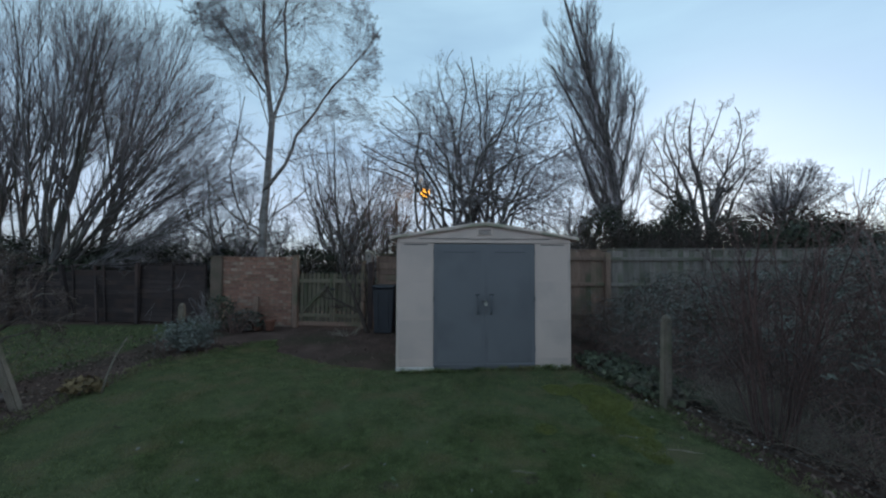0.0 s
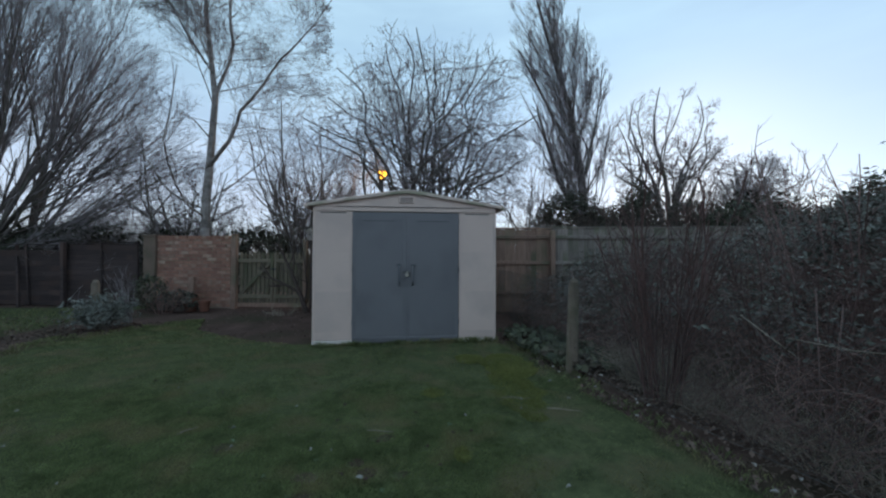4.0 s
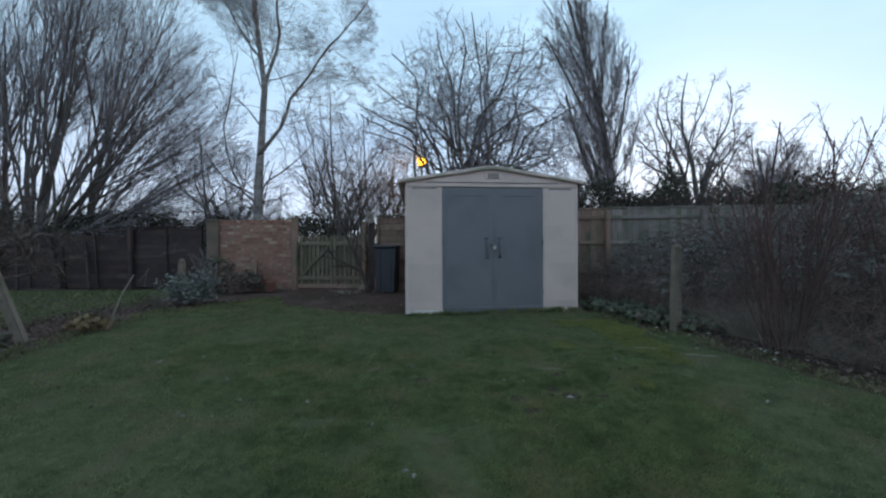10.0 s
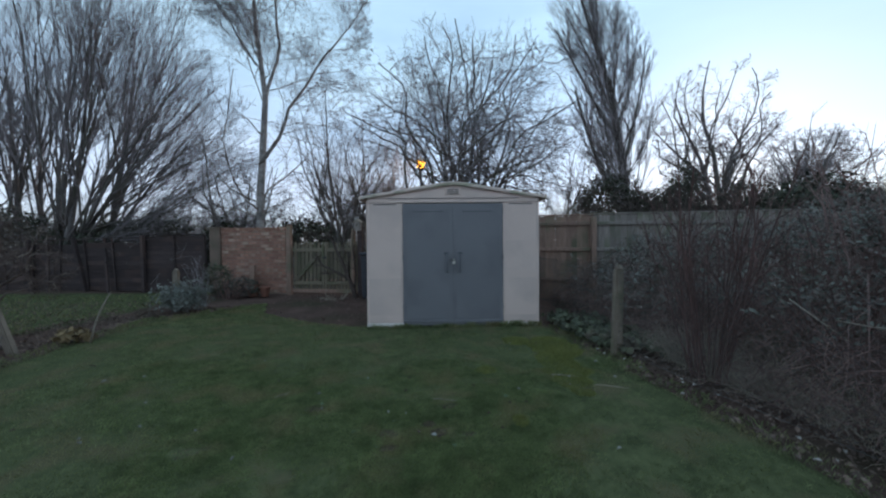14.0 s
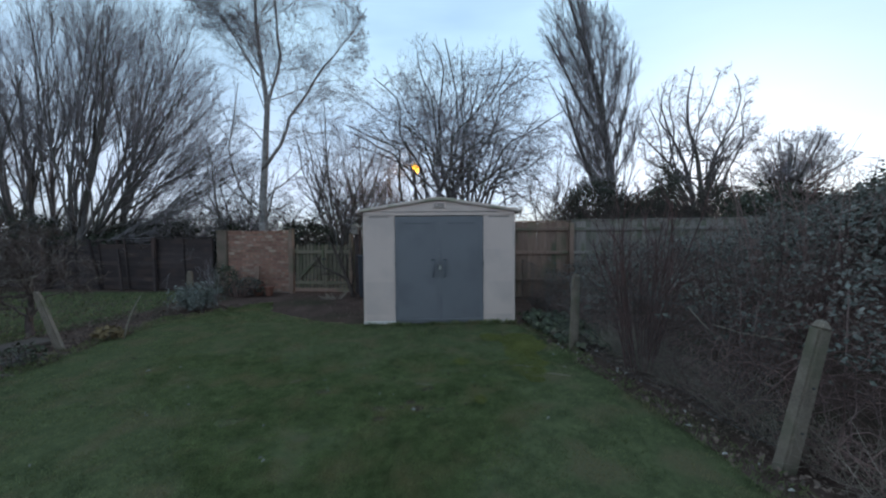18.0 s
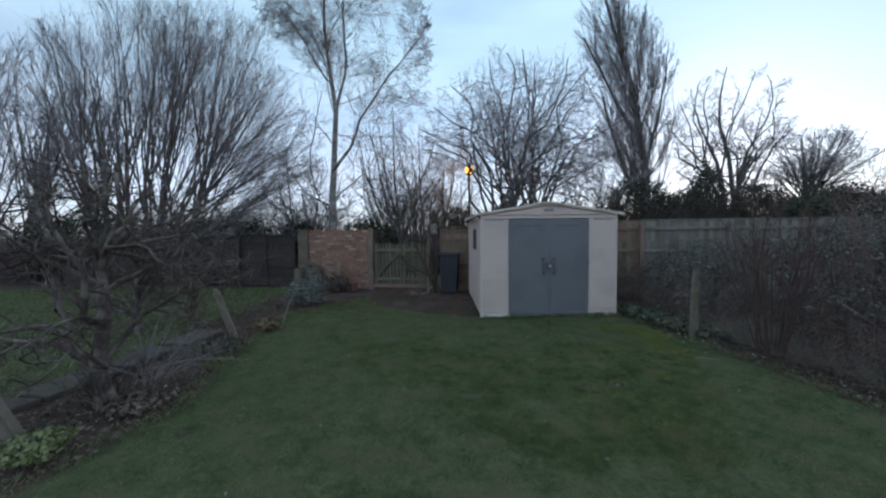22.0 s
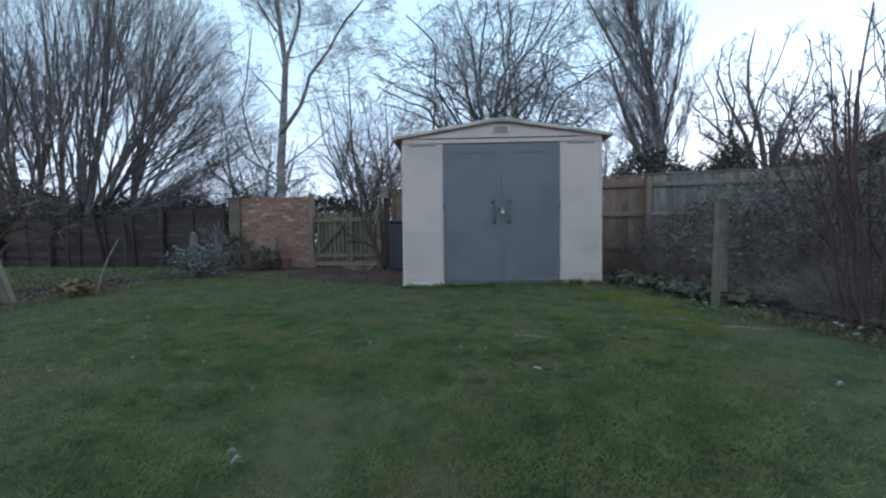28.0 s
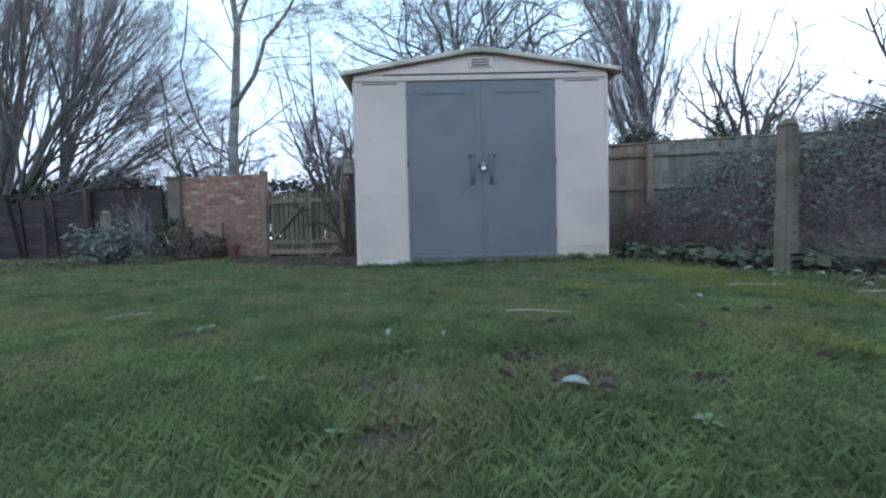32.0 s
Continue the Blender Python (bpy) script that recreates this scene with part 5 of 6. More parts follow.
def haw_limb(i):
    """A crooked limb that leaves a stem low down and arches out to the crown's outline."""
    a, e = i * 2.4 + haw_rng.uniform(-0.3, 0.3), haw_rng.uniform(-0.1, 1.25)
    fx, fy = haw_feet[i % 5]
    goal = np.array([0.1 + 3.0 * math.cos(e) * math.cos(a), -0.3 + 2.4 * math.cos(e) * math.sin(a), 4.0 + 2.5 * math.sin(e)])
    foot = np.array([fx * 1.5, fy, haw_rng.uniform(0.8, 2.0)])
    kink = [foot + (goal - foot) * t + haw_rng.normal(size=3) * 0.17 + np.array([0, 0, 0.5 * math.sin(math.pi * t)]) for t in (0.3, 0.55, 0.8)]
    return [foot, *kink, goal], 0.05, 0.011


forked_tree("hawthorn_tree", "wide bare many-stemmed thorn tree leaning over the shed", (0.35, 4.75, 0), 76,
            [([(x, y, -0.1), (x * 1.5, y, 1.4), (x * 2.4, y * 1.4, 2.6), (x * 3.4 + 0.1, y * 2, 4.3)], 0.085, 0.014) for x, y in haw_feet] + [haw_limb(i) for i in range(30)],
            [(7, 0.3, 0.97, 58, 0.62, 0.34, -0.03, 9, 0.009), (6, 0.15, 0.97, 54, 0.6, 0.36, 0.0, 6, 0.0048), (5, 0.15, 1.0, 52, 0.55, 0.28, 0.02, 3, 0.0032), (1, 0.3, 1.0, 48, 0.55, 0.2, 0.03, 2, 0.0025)],
            haw_crown, trunks=5)


def spire_axis(z):
    return np.interp(z, (0, 5, 8.5, 11.5, 16), (0.1, -0.2, -0.7, -1.75, -3.0))


def spire_reach(z):
    return np.interp(z, (1.5, 3, 5, 6.5, 8.5, 11, 13, 15, 16.5), (0.9, 1.6, 2.1, 2.35, 2.4, 2.05, 1.6, 0.95, 0.1))


def spire(q):
    return (np.hypot(q[:, 0] - spire_axis(q[:, 2]), q[:, 1]) < spire_reach(q[:, 2])) & (q[:, 2] > 1.6)


spire_rng = np.random.default_rng(79)


def spire_limb():
    """A steep limb off the poplar's trunk: out a little, then up beside it."""
    z = spire_rng.uniform(1.8, 10.5)
    a = spire_rng.uniform(0, 2 * np.pi)
    top = z + spire_rng.uniform(3.6, 6.0) * (1 - z / 24)
    far = spire_rng.uniform(0.45, 0.95) * float(spire_reach(top))
    at, end = float(spire_axis(z)), float(spire_axis(top))
    mid = z + 0.42 * (top - z)
    return [(at, 0, z), (float(spire_axis(mid)) + 0.55 * far * math.cos(a), 0.55 * far * math.sin(a), mid), (end + far * math.cos(a), far * math.sin(a), top)], 0.042 * (1 - z / 20), 0.008


forked_tree("poplar_tree", "tall narrow bare poplar with steep upright branches", (8.4, 11.8, 0), 78,
            [([(0.1, 0, -0.1), (0.0, 0, 4.9), (-0.6, 0, 8.0), (-1.75, 0, 11.5), (-2.9, 0, 15.8)], 0.27, 0.025), ([(0.02, 0, 5.0), (0.45, 0.1, 7.0), (0.8, 0.1, 8.6), (0.95, 0.1, 10.6)], 0.08, 0.014)] + [spire_limb() for _ in range(76)],
            [(8, 0.15, 0.97, 22, 0.46, 0.05, 0.08, 6, 0.007), (6, 0.15, 1.0, 26, 0.55, 0.06, 0.1, 4, 0.005), (4, 0.15, 1.0, 28, 0.55, 0.07, 0.1, 3, 0.0038)],
            spire)

ash_rng = np.random.default_rng(81)


def ash_limb(i):
    """A crooked limb from one of the two trunks to the crown's outline."""
    a, e = i * 2.4, ash_rng.uniform(-0.3, 1.05)
    goal = np.array([0.1 + 2.7 * math.cos(e) * math.cos(a), 2.2 * math.cos(e) * math.sin(a), 5.9 + 4.0 * math.sin(e)])
    foot = np.array([-0.2 if math.cos(a) < 0 else 0.6, 0.05, ash_rng.uniform(2.4, 4.4)])
    kink = [foot + (goal - foot) * t + ash_rng.normal(size=3) * 0.24 + np.array([math.cos(a) * 0.3, 0, -0.1]) for t in (0.3, 0.55, 0.8)]
    return [foot, *kink, goal], 0.065, 0.016


forked_tree("ash_tree", "open-crowned bare tree with stout crooked branches", (12.6, 12.1, 0), 80,
            [([(-0.1, 0, -0.1), (-0.1, 0, 3.2), (-0.5, 0, 5.0), (-1.3, 0, 6.5), (-1.75, 0, 7.9)], 0.19, 0.025),
             ([(0.55, 0.1, -0.1), (0.6, 0.1, 3.3), (0.4, 0.1, 5.2), (-0.15, 0.1, 6.9), (-0.15, 0.1, 8.4), (0.1, 0.1, 9.8)], 0.19, 0.022),
             ([(0.6, 0.1, 2.9), (1.05, 0.1, 4.5), (1.25, 0.1, 5.6), (1.9, 0.1, 6.4), (2.6, 0.1, 6.9)], 0.11, 0.02)] + [ash_limb(i) for i in range(18)],
            [(9, 0.3, 0.97, 56, 0.34, 0.24, 0.03, 7, 0.013), (6, 0.2, 0.97, 52, 0.5, 0.24, 0.04, 5, 0.008), (4, 0.25, 1.0, 48, 0.5, 0.2, 0.05, 4, 0.0058)],
            ellipsoid((0.1, 0, 6.2), (2.95, 2.6, 4.1), 2.6), trunks=2, slim=0.7)


def round_limb(i):
    a, e = i * 2.4, 0.03 + 1.4 * ((i * 5 % 28) / 28)
    goal = np.array([0.7 + 3.2 * math.cos(e) * math.cos(a), 3.0 * math.cos(e) * math.sin(a), 5.4 + 3.1 * math.sin(e)])
    foot = np.array([0.1, 0, 2.6 + 0.22 * (i % 7)])
    mid = foot + (goal - foot) * 0.5 + np.array([0, 0, 0.25])
    return [foot, mid, goal], 0.07, 0.016


forked_tree("round_tree", "distant round-headed bare tree on rising ground", (23.3, 18.6, 0), 82,
            [([(0, 0, -0.1), (0.1, 0, 3.2), (0.3, 0, 6.5)], 0.22, 0.04)] + [round_limb(i) for i in range(28)],
            [(8, 0.25, 0.97, 44, 0.42, 0.2, 0.02, 6, 0.012), (7, 0.2, 1.0, 46, 0.5, 0.2, 0.02, 4, 0.0085), (5, 0.2, 1.0, 46, 0.55, 0.2, 0.02, 3, 0.0065)],
            ellipsoid((0.7, 0, 5.4), (3.4, 3.2, 3.3), 4.0))


def small_tree(place, seed, high, wide, label, lean=0.0):
    rng = np.random.default_rng(seed + 500)
    lines = []
    for i in range(9):
        a, out = i * 2.4, wide * rng.uniform(0.3, 0.9)
        goal = np.array([lean * 1.6 + out * math.cos(a), out * math.sin(a), high * rng.uniform(0.65, 0.97) - 0.35 * out])
        foot = np.array([0.12 * math.cos(a), 0.08 * math.sin(a), -0.1 if i < 3 else high * rng.uniform(0.12, 0.25)])
        lines.append(([foot] + [foot + (goal - foot) * t + rng.normal(size=3) * 0.035 * high * np.array([1, 1, 0.5]) for t in (0.3, 0.6)] + [goal], 0.055 if i < 3 else 0.04, 0.009))
    return forked_tree("small_tree", label, place, seed, lines,
                       [(6, 0.15, 0.97, 46, 0.6, 0.22, 0.05, 6, 0.007), (6, 0.15, 0.97, 46, 0.58, 0.24, 0.04, 4, 0.0042), (3, 0.15, 1.0, 46, 0.55, 0.2, 0.05, 2, 0.0034)],
                       ellipsoid((lean * 1.6, 0, high * 0.58), (wide, wide, high * 0.47), high * 0.12), trunks=3)


small_tree((-6.8, 6.4, 0), 90, 5.6, 2.0, "small dark bare tree beside the birch")
small_tree((-2.75, 7.2, 0), 91, 5.6, 2.0, "small bare tree in the lane behind the gate")
small_tree((-1.6, 9.8, 0), 92, 4.6, 1.8, "small twiggy bare tree by the street lamp")
small_tree((4.4, 8.6, 0), 93, 5.4, 2.2, "bare spreading tree beyond the fence", 0.3)
small_tree((16.4, 14.5, 0), 95, 4.2, 2.3, "low bare tree on the far side of the fence")
small_tree((-3.8, 8.6, 0), 96, 4.2, 1.5, "low bare thorn bush in the lane")
small_tree((-4.3, 9.8, 0), 98, 6.2, 2.3, "slender bare tree behind the birch")
small_tree((-3.5, 6.6, 0), 101, 6.3, 2.1, "slender bare tree between the birch and the thorn tree")
small_tree((-1.9, 8.3, 0), 99, 5.2, 1.9, "thin bare tree by the lane")

# ---- a small crooked tree that leans across the gate ----
forked_tree("crooked_sapling", "small dark crooked bare tree leaning across the gate", (-2.08, 2.92, 0), 97,
            [([(0, 0, -0.05), (-0.1, 0, 0.3), (-0.22, 0, 0.6), (-0.36, 0, 0.95), (-0.6, 0, 1.45)], 0.055, 0.016),
             ([(-0.14, 0, 0.4), (-0.42, -0.05, 0.58), (-0.7, -0.05, 0.72), (-0.88, -0.05, 1.0)], 0.034, 0.011),
             ([(-0.28, 0, 0.75), (-0.22, 0, 1.1), (-0.36, 0.05, 1.6), (-0.55, 0.05, 2.05)], 0.022, 0.008),
             ([(-0.05, 0.02, 0.2), (-0.02, 0.05, 0.6), (-0.1, 0.05, 1.1), (-0.05, 0.05, 1.5)], 0.022, 0.008)],
            [(5, 0.3, 0.97, 45, 0.4, 0.18, 0.08, 6, 0.007), (3, 0.3, 1.0, 42, 0.5, 0.18, 0.06, 4, 0.0045)],
            ellipsoid((-0.45, 0, 1.2), (0.95, 0.6, 1.1), 0.3), BARKHEDGE, BARKHEDGE)

# ---- the gnarled apple trees by the flower bed ----
def apple_tree(label, place, seed, size):
    rng = np.random.default_rng(seed)
    lines = [([(0, 0, -0.08), (-0.06, 0, 0.35), (0.02, 0, 0.8), (-0.03, 0.02, 1.25), (0.14, 0.1, 1.7), (0.1, 0.1, 2.1)], 0.085, 0.02)]
    for foot, goal, thick in ((0.28, (-1.3, 0.2, 0.55), 0.06), (0.33, (-0.6, -0.7, 0.75), 0.04), (0.4, (0.9, 0.6, 1.25), 0.045), (0.85, (0.95, 0.3, 1.7), 0.055), (1.1, (-1.0, 0.1, 1.75), 0.06),
                              (1.2, (0.95, -0.15, 1.5), 0.045), (1.2, (0.25, 1.0, 1.8), 0.045), (1.3, (-0.6, 0.7, 2.0), 0.04), (1.3, (0.5, -0.6, 1.95), 0.035), (1.0, (-0.5, -0.5, 1.5), 0.04)):
        a, b = np.array([0, 0, foot]), np.array(goal)
        lines.append(([a] + [a + (b - a) * t + rng.normal(size=3) * 0.09 + np.array([0, 0, 0.12]) for t in (0.25, 0.5, 0.75)] + [b], thick, 0.012))
    lines = [([tuple(np.array(p) * size) for p in pts], r0 * size * (1.0 if k == 0 else 0.62), r1 * size * 0.8) for k, (pts, r0, r1) in enumerate(lines)]
    return forked_tree("apple_tree", label, place, seed, lines,
                       [(7, 0.2, 0.98, 54, 0.62, 0.38, 0.03, 8, 0.006), (7, 0.15, 1.0, 54, 0.5, 0.36, 0.05, 5, 0.0034), (5, 0.15, 1.0, 50, 0.5, 0.25, 0.05, 3, 0.0021)],
                       ellipsoid((0, 0.2 * size, 1.25 * size), (1.8 * size, 1.7 * size, 1.2 * size), 0.25), APPLEBARK, APPLEBARK)


apple_tree("old gnarled apple tree with crooked bare branches in the bed", (-5.0, -3.2, 0), 61, 1.0)
apple_tree("small gnarled apple tree with crooked bare branches on the side plot", (-6.75, -0.7, 0), 62, 0.85)
apple_tree("low forking apple tree with lichened branches beside the slab path", (-6.0, -0.55, 0), 63, 0.66)
stem_shrub("dead_twig_clump", "spray of pale dead twigs at the apple tree's foot", (-4.85, -2.85, 0.05), 47, 18, 0.9, 1.3, TWIG, 0.0042, 6, 0.08, -0.06, 0.45, 0.12, (0.3, 0.25))
stem_shrub("dead_twig_clump", "low tangle of grey suckers round the apple tree's foot", (-5.0, -3.15, 0), 48, 26, 0.5, 0.9, APPLEBARK, 0.006, 6, 0.14, -0.03, 0.45, 0.12)
for n, (px, py, high) in enumerate(((4.3, -0.6, 1.75), (5.2, -1.2, 1.85), (6.2, -0.3, 2.1), (5.6, -2.6, 1.8))):
    stem_shrub("bare_shrub", "tall bare brown thicket rising out of the brambles", (px, py, 0), 140 + n, 30, high, 0.42, BRIARSTEM, 0.009, 6, 0.1, 0.04, 0.35, 0.45)

for n, (place, half, count, label) in enumerate((
        ((6.2, 8.8, 2.2), (1.5, 0.9, 1.7), 8600, "dark ivy-clad thicket behind the fence"),
        ((7.7, 10.2, 1.9), (1.1, 0.8, 1.4), 3800, "dark ivy growing round the poplar's foot"),
        ((9.7, 9.6, 2.3), (0.9, 0.7, 2.3), 5000, "dark evergreen bush by the poplar"),
        ((-4.4, 6.4, 1.3), (1.1, 0.7, 0.75), 2600, "dark evergreen bush beside the birch's foot"),
        ((-6.7, 5.9, 1.2), (0.8, 0.7, 0.9), 1900, "dark evergreen bush behind the fence"),
        ((-1.2, 9.2, 1.7), (0.9, 0.7, 1.1), 1900, "rounded dark bush near the street lamp"),
        ((-9.5, 6.0, 1.1), (2.6, 0.9, 1.15), 7000, "dark undergrowth behind the fence"),
        ((-13.6, 5.8, 1.2), (2.8, 1.0, 1.25), 7000, "dark undergrowth under the great tree"),
        ((-3.3, 7.3, 0.45), (2.3, 0.6, 0.75), 4200, "low dark hedge across the lane behind the gate"),
        ((8.6, 3.3, 1.5), (1.6, 1.3, 1.3), 8000, "high dark ivy hedge at the end of the fence"),
        ((9.0, 0.6, 1.55), (1.4, 2.0, 1.3), 9000, "high dark ivy hedge beyond the brambles"),
        ((9.3, -2.8, 1.6), (1.4, 2.2, 1.3), 9000, "high dark ivy hedge beyond the brambles"),
        ((7.6, 8.8, 1.6), (1.0, 0.8, 1.6), 5000, "dark ivy thicket between the tree trunks"),
        ((8.6, 8.7, 1.7), (1.6, 0.8, 1.75), 9000, "dark overgrown hedge beyond the fence"),
        ((11.6, 8.7, 1.7), (2.2, 0.9, 1.85), 12000, "dark overgrown hedge beyond the fence"),
        ((15.2, 8.3, 1.7), (2.4, 1.0, 1.75), 12000, "dark overgrown hedge beyond the fence"))):
    ivy_mound("evergreen_bush", label, place, half, int(count * 1.25), 110 + n, 0.054, DARKLEAF, "bush", 24)


def hedgerow(name, label, spots, seed, count, high, deep, mat, size):
    """A long far thicket of clumped twigs along a line of spots."""
    rng = np.random.default_rng(seed)
    ob = thing(name, label, "woods", kind="stuff")
    spots = np.array(spots, float)
    t = rng.uniform(0, len(spots) - 1, count)
    i = np.minimum(t.astype(int), len(spots) - 2)
    w = (t - i)[:, None]
    at = spots[i] * (1 - w) + spots[i + 1] * w + rng.normal(size=(count, 2)) * deep
    lump = np.array([0.75 + 0.45 * noise.noise((a * 0.25 + seed, b * 0.25, 1.0)) + 0.25 * noise.noise((a * 0.9, b * 0.9, 5.0 + seed)) for a, b in at])
    root = np.stack([at[:, 0], at[:, 1], rng.uniform(0, 0.35, count) * high], 1)
    way = np.stack([rng.normal(0, 0.5, count), rng.normal(0, 0.5, count), np.ones(count)], 1)
    p, r = grow(rng, root, way, high * lump * rng.uniform(0.35, 0.95, count), np.full(count, size), 5, 0.16, 0.0, 0.4)
    lots = [tubes(p, r, 3)]
    at, w, l, rr = sprout(rng, p, r, 5, 0.15, 1.0, 48, 0.45)
    q, qr = grow(rng, at, w, l, np.full(len(at), size * 0.6), 3, 0.15, 0.02, 0.5)
    lots.append(tubes(q, qr, 3))
    at, w, l, rr = sprout(rng, q, qr, 1, 0.3, 1.0, 48, 0.7)
    q, qr = grow(rng, at, w, l, np.full(len(at), size * 0.42), 2, 0.15, 0.02, 0.5)
    lots.append(tubes(q, qr, 3))
    v, f = merge(lots)
    link_mesh("thicket", raw_mesh("thicket", v, f, mat), ob)
    return ob


hedgerow("hedgerow", "dark bare hedgerow along the lane behind the fence", [(-17, 8.5), (-9, 8.2), (-4, 9.5), (0, 11.5), (5, 11), (9, 12.5), (17, 13), (26, 10)], 120, 700, 3.4, 0.6, TWIG, 0.013)
hedgerow("hedgerow", "tall dark bare hedge close behind the board fence", [(4.8, 7.2), (8, 7.9), (12, 8.4), (17, 7.6), (24, 4.5)], 123, 1900, 3.5, 0.45, BARKHEDGE, 0.010)
hedgerow("hedgerow", "thick bare undergrowth close behind the dark fence", [(-20, 6.2), (-13, 6.8), (-8, 6.9), (-6, 6.6)], 124, 900, 3.1, 0.6, TWIG, 0.008)
hedgerow("far_woods", "far bare woods along the horizon", [(-70, 40), (-40, 46), (-12, 55), (10, 60), (35, 50), (60, 34), (80, 10)], 121, 330, 7.5, 2.2, FARWOOD, 0.10)
hedgerow("hedgerow", "dark overgrown hedgerow beyond the brambles", [(8.5, 3.5), (10, 0.5), (10.5, -4), (10.5, -10)], 122, 600, 3.6, 0.6, BRIARSTEM, 0.012)


# ---- street lamp in the lane ----
def street_lamp(place):
    lamp = thing("street_lamp", "old lane street lamp, lit amber", "street lamp", place)
    part("column", tube([(0, 0, -0.1), (0, 0, 0.6), (0, 0, 0.62), (0, 0, 3.62)], [0.07, 0.065, 0.045, 0.035], 12), IRON, lamp, smooth=True)
    head = bmesh.new()
    bmesh.ops.create_cone(head, cap_ends=True, segments=12, radius1=0.05, radius2=0.13, depth=0.07, matrix=Matrix.Translation((0, 0, 3.65)))
    part("gallery", head, IRON, lamp)
    glass = bmesh.new()
    bmesh.ops.create_cone(glass, cap_ends=True, segments=12, radius1=0.11, radius2=0.15, depth=0.22, matrix=Matrix.Translation((0, 0, 3.80)))
    part("lantern_glass", glass, AMBER, lamp, "glowing amber lantern glass")
    cap = bmesh.new()
    bmesh.ops.create_cone(cap, cap_ends=True, segments=12, radius1=0.18, radius2=0.04, depth=0.09, matrix=Matrix.Translation((0, 0, 3.955)))
    part("cap", cap, IRON, lamp)
    return lamp


street_lamp((-0.85, 7.1, 0))
bulb = bpy.data.lights.new("lamp_light", "POINT")
bulb.energy, bulb.color, bulb.shadow_soft_size = 60.0, (1.0, 0.5, 0.1), 0.2
new("lamp_light", bulb).location = (-0.85, 7.1, 4.2)


# ---- litter on the lawn ----
def litter(name, label, spots, mat, size, seed, category="leaf"):
    rng = random.Random(seed)
    for x, y in spots:
        ob = thing(name, label, category, (x, y, bumps(x, y) + 0.024), rng.uniform(0, 360))
        bm = bmesh.new()
        s = size * rng.uniform(0.7, 1.2)
        ring = [(s, 0, 0.004), (s * 0.4, s * 0.38, 0.014), (-s * 0.5, s * 0.34, 0.010), (-s, 0, 0.0), (-s * 0.4, -s * 0.4, 0.013), (s * 0.5, -s * 0.3, 0.008)]
        vs = [bm.verts.new(p) for p in ring]
        mid = bm.verts.new((0, 0, 0.002))
        for i in range(6):
            bm.faces.new((vs[i], vs[(i + 1) % 6], mid))
        out = bmesh.ops.extrude_face_region(bm, geom=list(bm.faces))
        bmesh.ops.translate(bm, vec=(0, 0, -0.0015), verts=[v for v in out["geom"] if isinstance(v, bmesh.types.BMVert)])
        bmesh.ops.recalc_face_normals(bm, faces=bm.faces)
        part("blade", bm, mat, ob)


lr = random.Random(77)
litter("fallen_leaf", "bleached curled leaf lying on the grass", [(-3.06, -2.1), (-2.36, -3.02), (-2.32, -3.06), (-1.12, -2.39), (0.62, -1.03), (-3.32, -3.37), (-1.92, -1.61), (-2.12, -2.87), (0.94, -2.07), (-1.72, -2.93), (0.82, -3.21), (-2.35, -2.54), (-1.32, -3.22), (-2.79, -2.01), (1.33, -2.08), (-1.01, -2.65), (-0.53, -2.73), (-0.41, -2.75), (0.44, -2.35), (0.88, -2.26), (1.34, -1.66), (0.58, -1.26), (-0.81, -2.05)] + [(lr.uniform(-3.8, 1.5), lr.uniform(-5.5, -3.3)) for _ in range(10)], PALELEAF, 0.017, 1)
litter("fallen_leaf", "brown dead leaf lying on the grass", [(-0.45, -2.07), (-0.45, -2.36), (-1.15, -2.38), (-3.21, -0.25), (-2.23, -1.42), (-0.15, -2.69), (0.09, -2.27), (0.03, -2.26), (-0.18, -3.05), (0.32, -2.62), (0.15, -2.78), (0.21, -2.97), (-0.31, -2.99), (0.44, -2.61), (-3.92, -3.75), (-4.13, -3.49)] + [(lr.uniform(-4.0, 1.6), lr.uniform(-6.0, -0.5)) for _ in range(16)], DEADLEAF, 0.015, 2)
litter("stone_chip", "pale stone chip at the bed's edge", [(edge_right(y) + lr.uniform(-0.05, 0.3), y) for y in [lr.uniform(-5.2, -1.2) for _ in range(26)]], PALESTONE, 0.02, 3, "stone")
litter("stone_chip", "pale stone chip in the flower bed", [(edge_left(y) - lr.uniform(0.05, 0.7), y) for y in [lr.uniform(-4.6, -0.8) for _ in range(14)]], PALESTONE, 0.02, 4, "stone")

feather = thing("feather", "small white downy feather lying on the grass", "feather", (-0.215, -3.02, bumps(-0.215, -3.02) + 0.016), -28)
for s in (-1, 1):
    bm = bmesh.new()
    ring = [(-0.02, 0, 0.004), (-0.016, s * 0.010, 0.009), (0.0, s * 0.015, 0.013), (0.013, s * 0.011, 0.011), (0.021, s * 0.002, 0.006), (0.021, 0, 0.005), (0.0, 0, 0.007)]
    bm.faces.new([bm.verts.new(p) for p in ring])
    out = bmesh.ops.extrude_face_region(bm, geom=list(bm.faces))
    bmesh.ops.translate(bm, vec=(0, 0, -0.001), verts=[v for v in out["geom"] if isinstance(v, bmesh.types.BMVert)])
    part("vane", bm, PALELEAF, feather)
part("quill", tube([(-0.03, 0, 0.0), (0.0, 0, 0.008), (0.02, 0, 0.006)], 0.0007, 5), PALELEAF, feather)


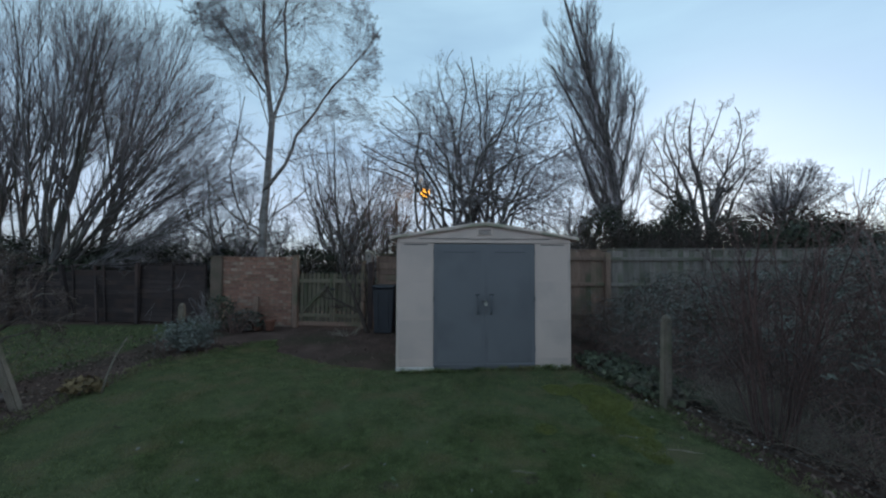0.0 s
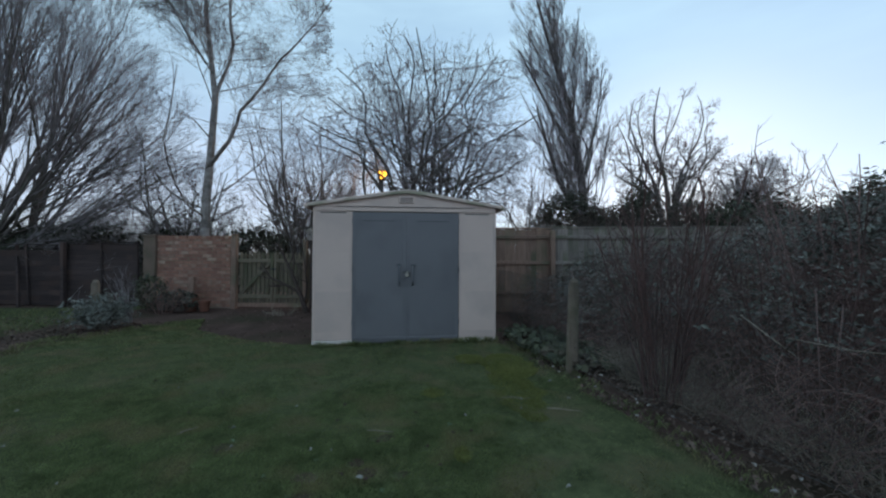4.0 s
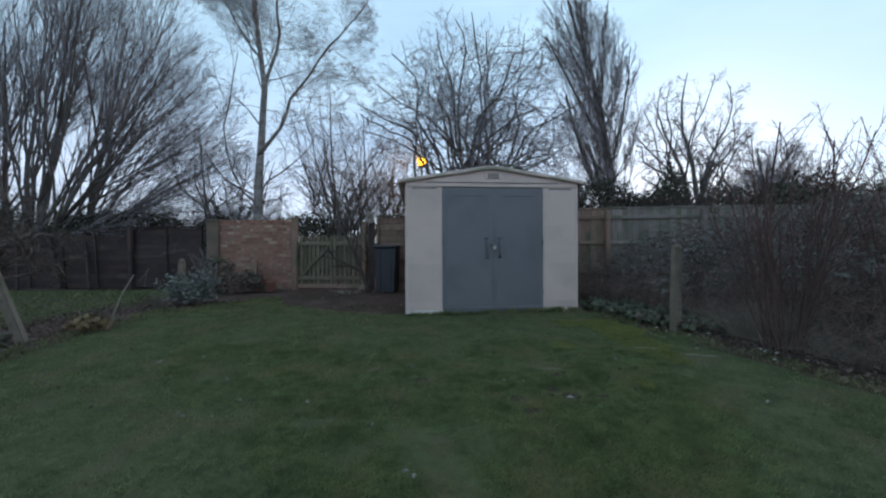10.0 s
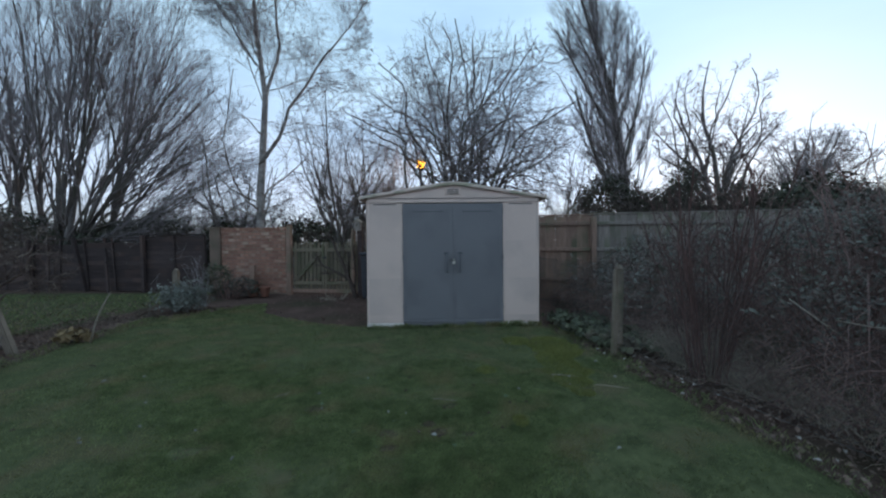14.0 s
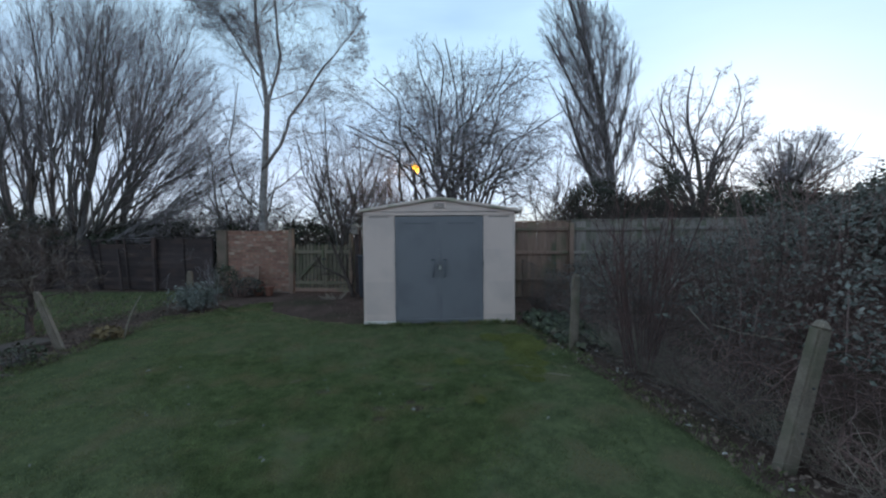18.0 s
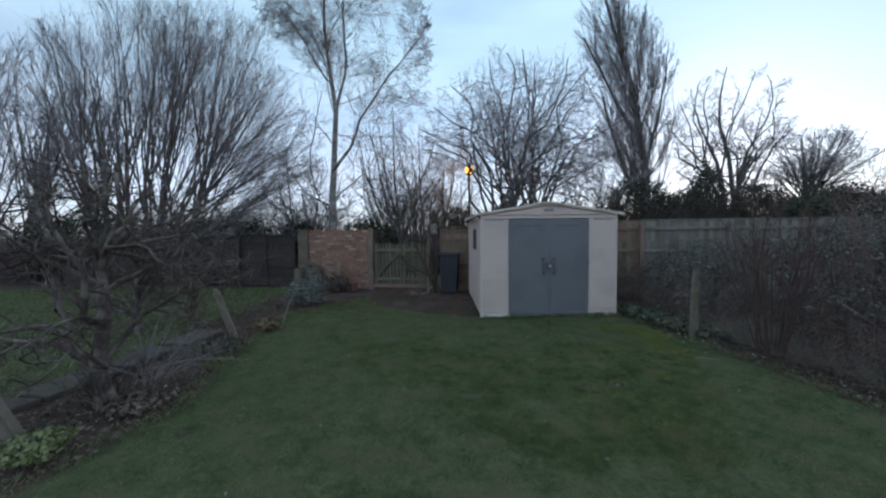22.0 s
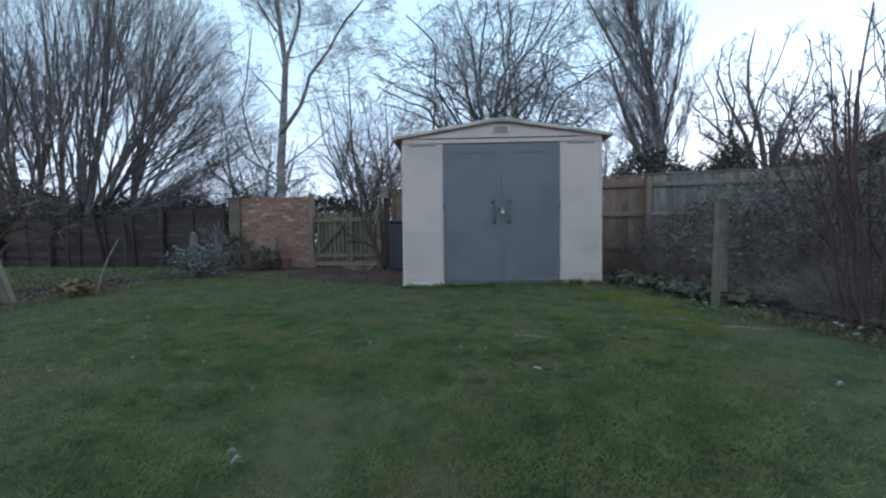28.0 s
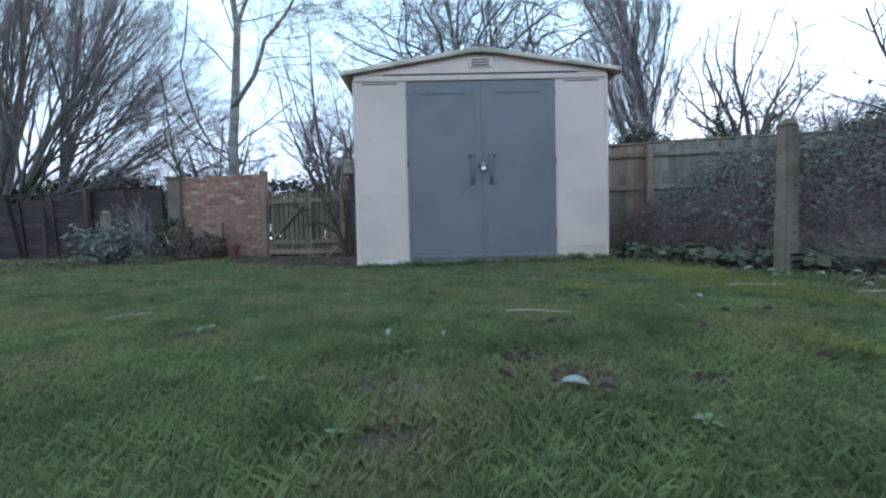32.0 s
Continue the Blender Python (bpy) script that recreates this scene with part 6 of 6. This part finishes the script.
def lawn_weed(x, y, size, seed):
    """A flat rosette of a few broad leaves."""
    rng = random.Random(seed)
    ob = thing("lawn_weed", "pale broad-leaved weed rosette in the grass", "weed", (x, y, bumps(x, y) + 0.008), rng.uniform(0, 360), group="lawn weeds")
    for k in range(rng.randint(4, 6)):
        s, bm = size * rng.uniform(0.7, 1.2), bmesh.new()
        rows = []
        for i in range(5):
            t, half = i / 4, (0.03, 0.15, 0.24, 0.2, 0.03)[i] * s
            z = 0.6 * s * t * (1 - 0.75 * t)
            rows.append([bm.verts.new((s * t, -half, z + 0.3 * half)), bm.verts.new((s * t, 0, z)), bm.verts.new((s * t, half, z + 0.3 * half))])
        for p, q in zip(rows, rows[1:]):
            for j in range(2):
                bm.faces.new((p[j], q[j], q[j + 1], p[j + 1]))
        part("leaf", bm, WEED, ob, m=pose(0, 0, 0, 0, rng.uniform(-15, 5), k * 68 + rng.uniform(-20, 20)), smooth=True)


for n, (x, y) in enumerate(((-0.48, -2.82), (-0.72, -2.94), (-0.54, -3.12), (-0.09, -3.12), (-1.04, -2.55), (0.32, -2.46))):
    lawn_weed(x, y, 0.017 if y < -2.7 else 0.025, 200 + n)
for n, (x, y, r) in enumerate(WORN):
    round_patch("thatch_patch", "dry brown thatch in a worn spot of the lawn", (x, y), (r * 1.5, r), 420, 170 + n, (0.006, 0.016), (0.0007, 0.0016), DEADLEAF)

for n, (x, y, a, long) in enumerate(((-0.145, -2.55, -13, 0.175), (0.9, -2.05, -12, 0.22), (1.2, -2.3, -20, 0.25), (-1.4, -2.4, 50, 0.12))):
    tw = thing("fallen_twig", "thin dry twig lying on the grass", "twig", (x, y, bumps(x, y) + 0.024), a, group="fallen twigs")
    part("shaft", tube([(-long / 2, 0, 0.0), (-long / 6, 0.004, 0.004), (long / 6, -0.003, 0.003), (long / 2, 0.006, 0.0)], [0.0025, 0.0028, 0.0025, 0.0016], 5), PALETWIG, tw)


def leaf_litter(name, label, left, right, y0, y1, count, seed):
    rng = np.random.default_rng(seed)
    y = rng.uniform(y0, y1, count)
    a, b = np.array([left(t) for t in y]), np.array([right(t) for t in y])
    x = a + (b - a) * rng.uniform(0, 1, count)
    z = np.array([bumps(p, q) for p, q in zip(x, y)]) - 0.012
    v, f = leaves(rng, np.stack([x, y, z + 0.012], 1), 0.019 * rng.uniform(0.5, 1.4, count), np.array([0, 0, 1.0]), 0.55, 0.3)
    ob = link_mesh(name, raw_mesh(name, v, f, DEADLEAF))
    return tagged(ob, label, "dead leaves", kind="stuff")


leaf_litter("leaf_litter", "dead brown leaves on the soil under the brambles", lambda y: edge_right(y) - 0.05, lambda y: edge_right(y) + 1.2, -7, 0.5, 7000, 131)
leaf_litter("leaf_litter", "dead brown leaves on the flower bed", lambda y: edge_left(y) - 1.3, lambda y: edge_left(y) + 0.05, -6, 2.0, 7000, 132)
leaf_litter("leaf_litter", "dead brown leaves and stalks scattered over the rough side plot", lambda y: -11.0, lambda y: -5.8, -4.5, 2.6, 12000, 134)
leaf_litter("leaf_litter", "dead brown leaves on the bare soil by the gate", lambda y: lawn_right(y) - 0.1, lambda y: -1.3, 0.4, 3.4, 420, 133)
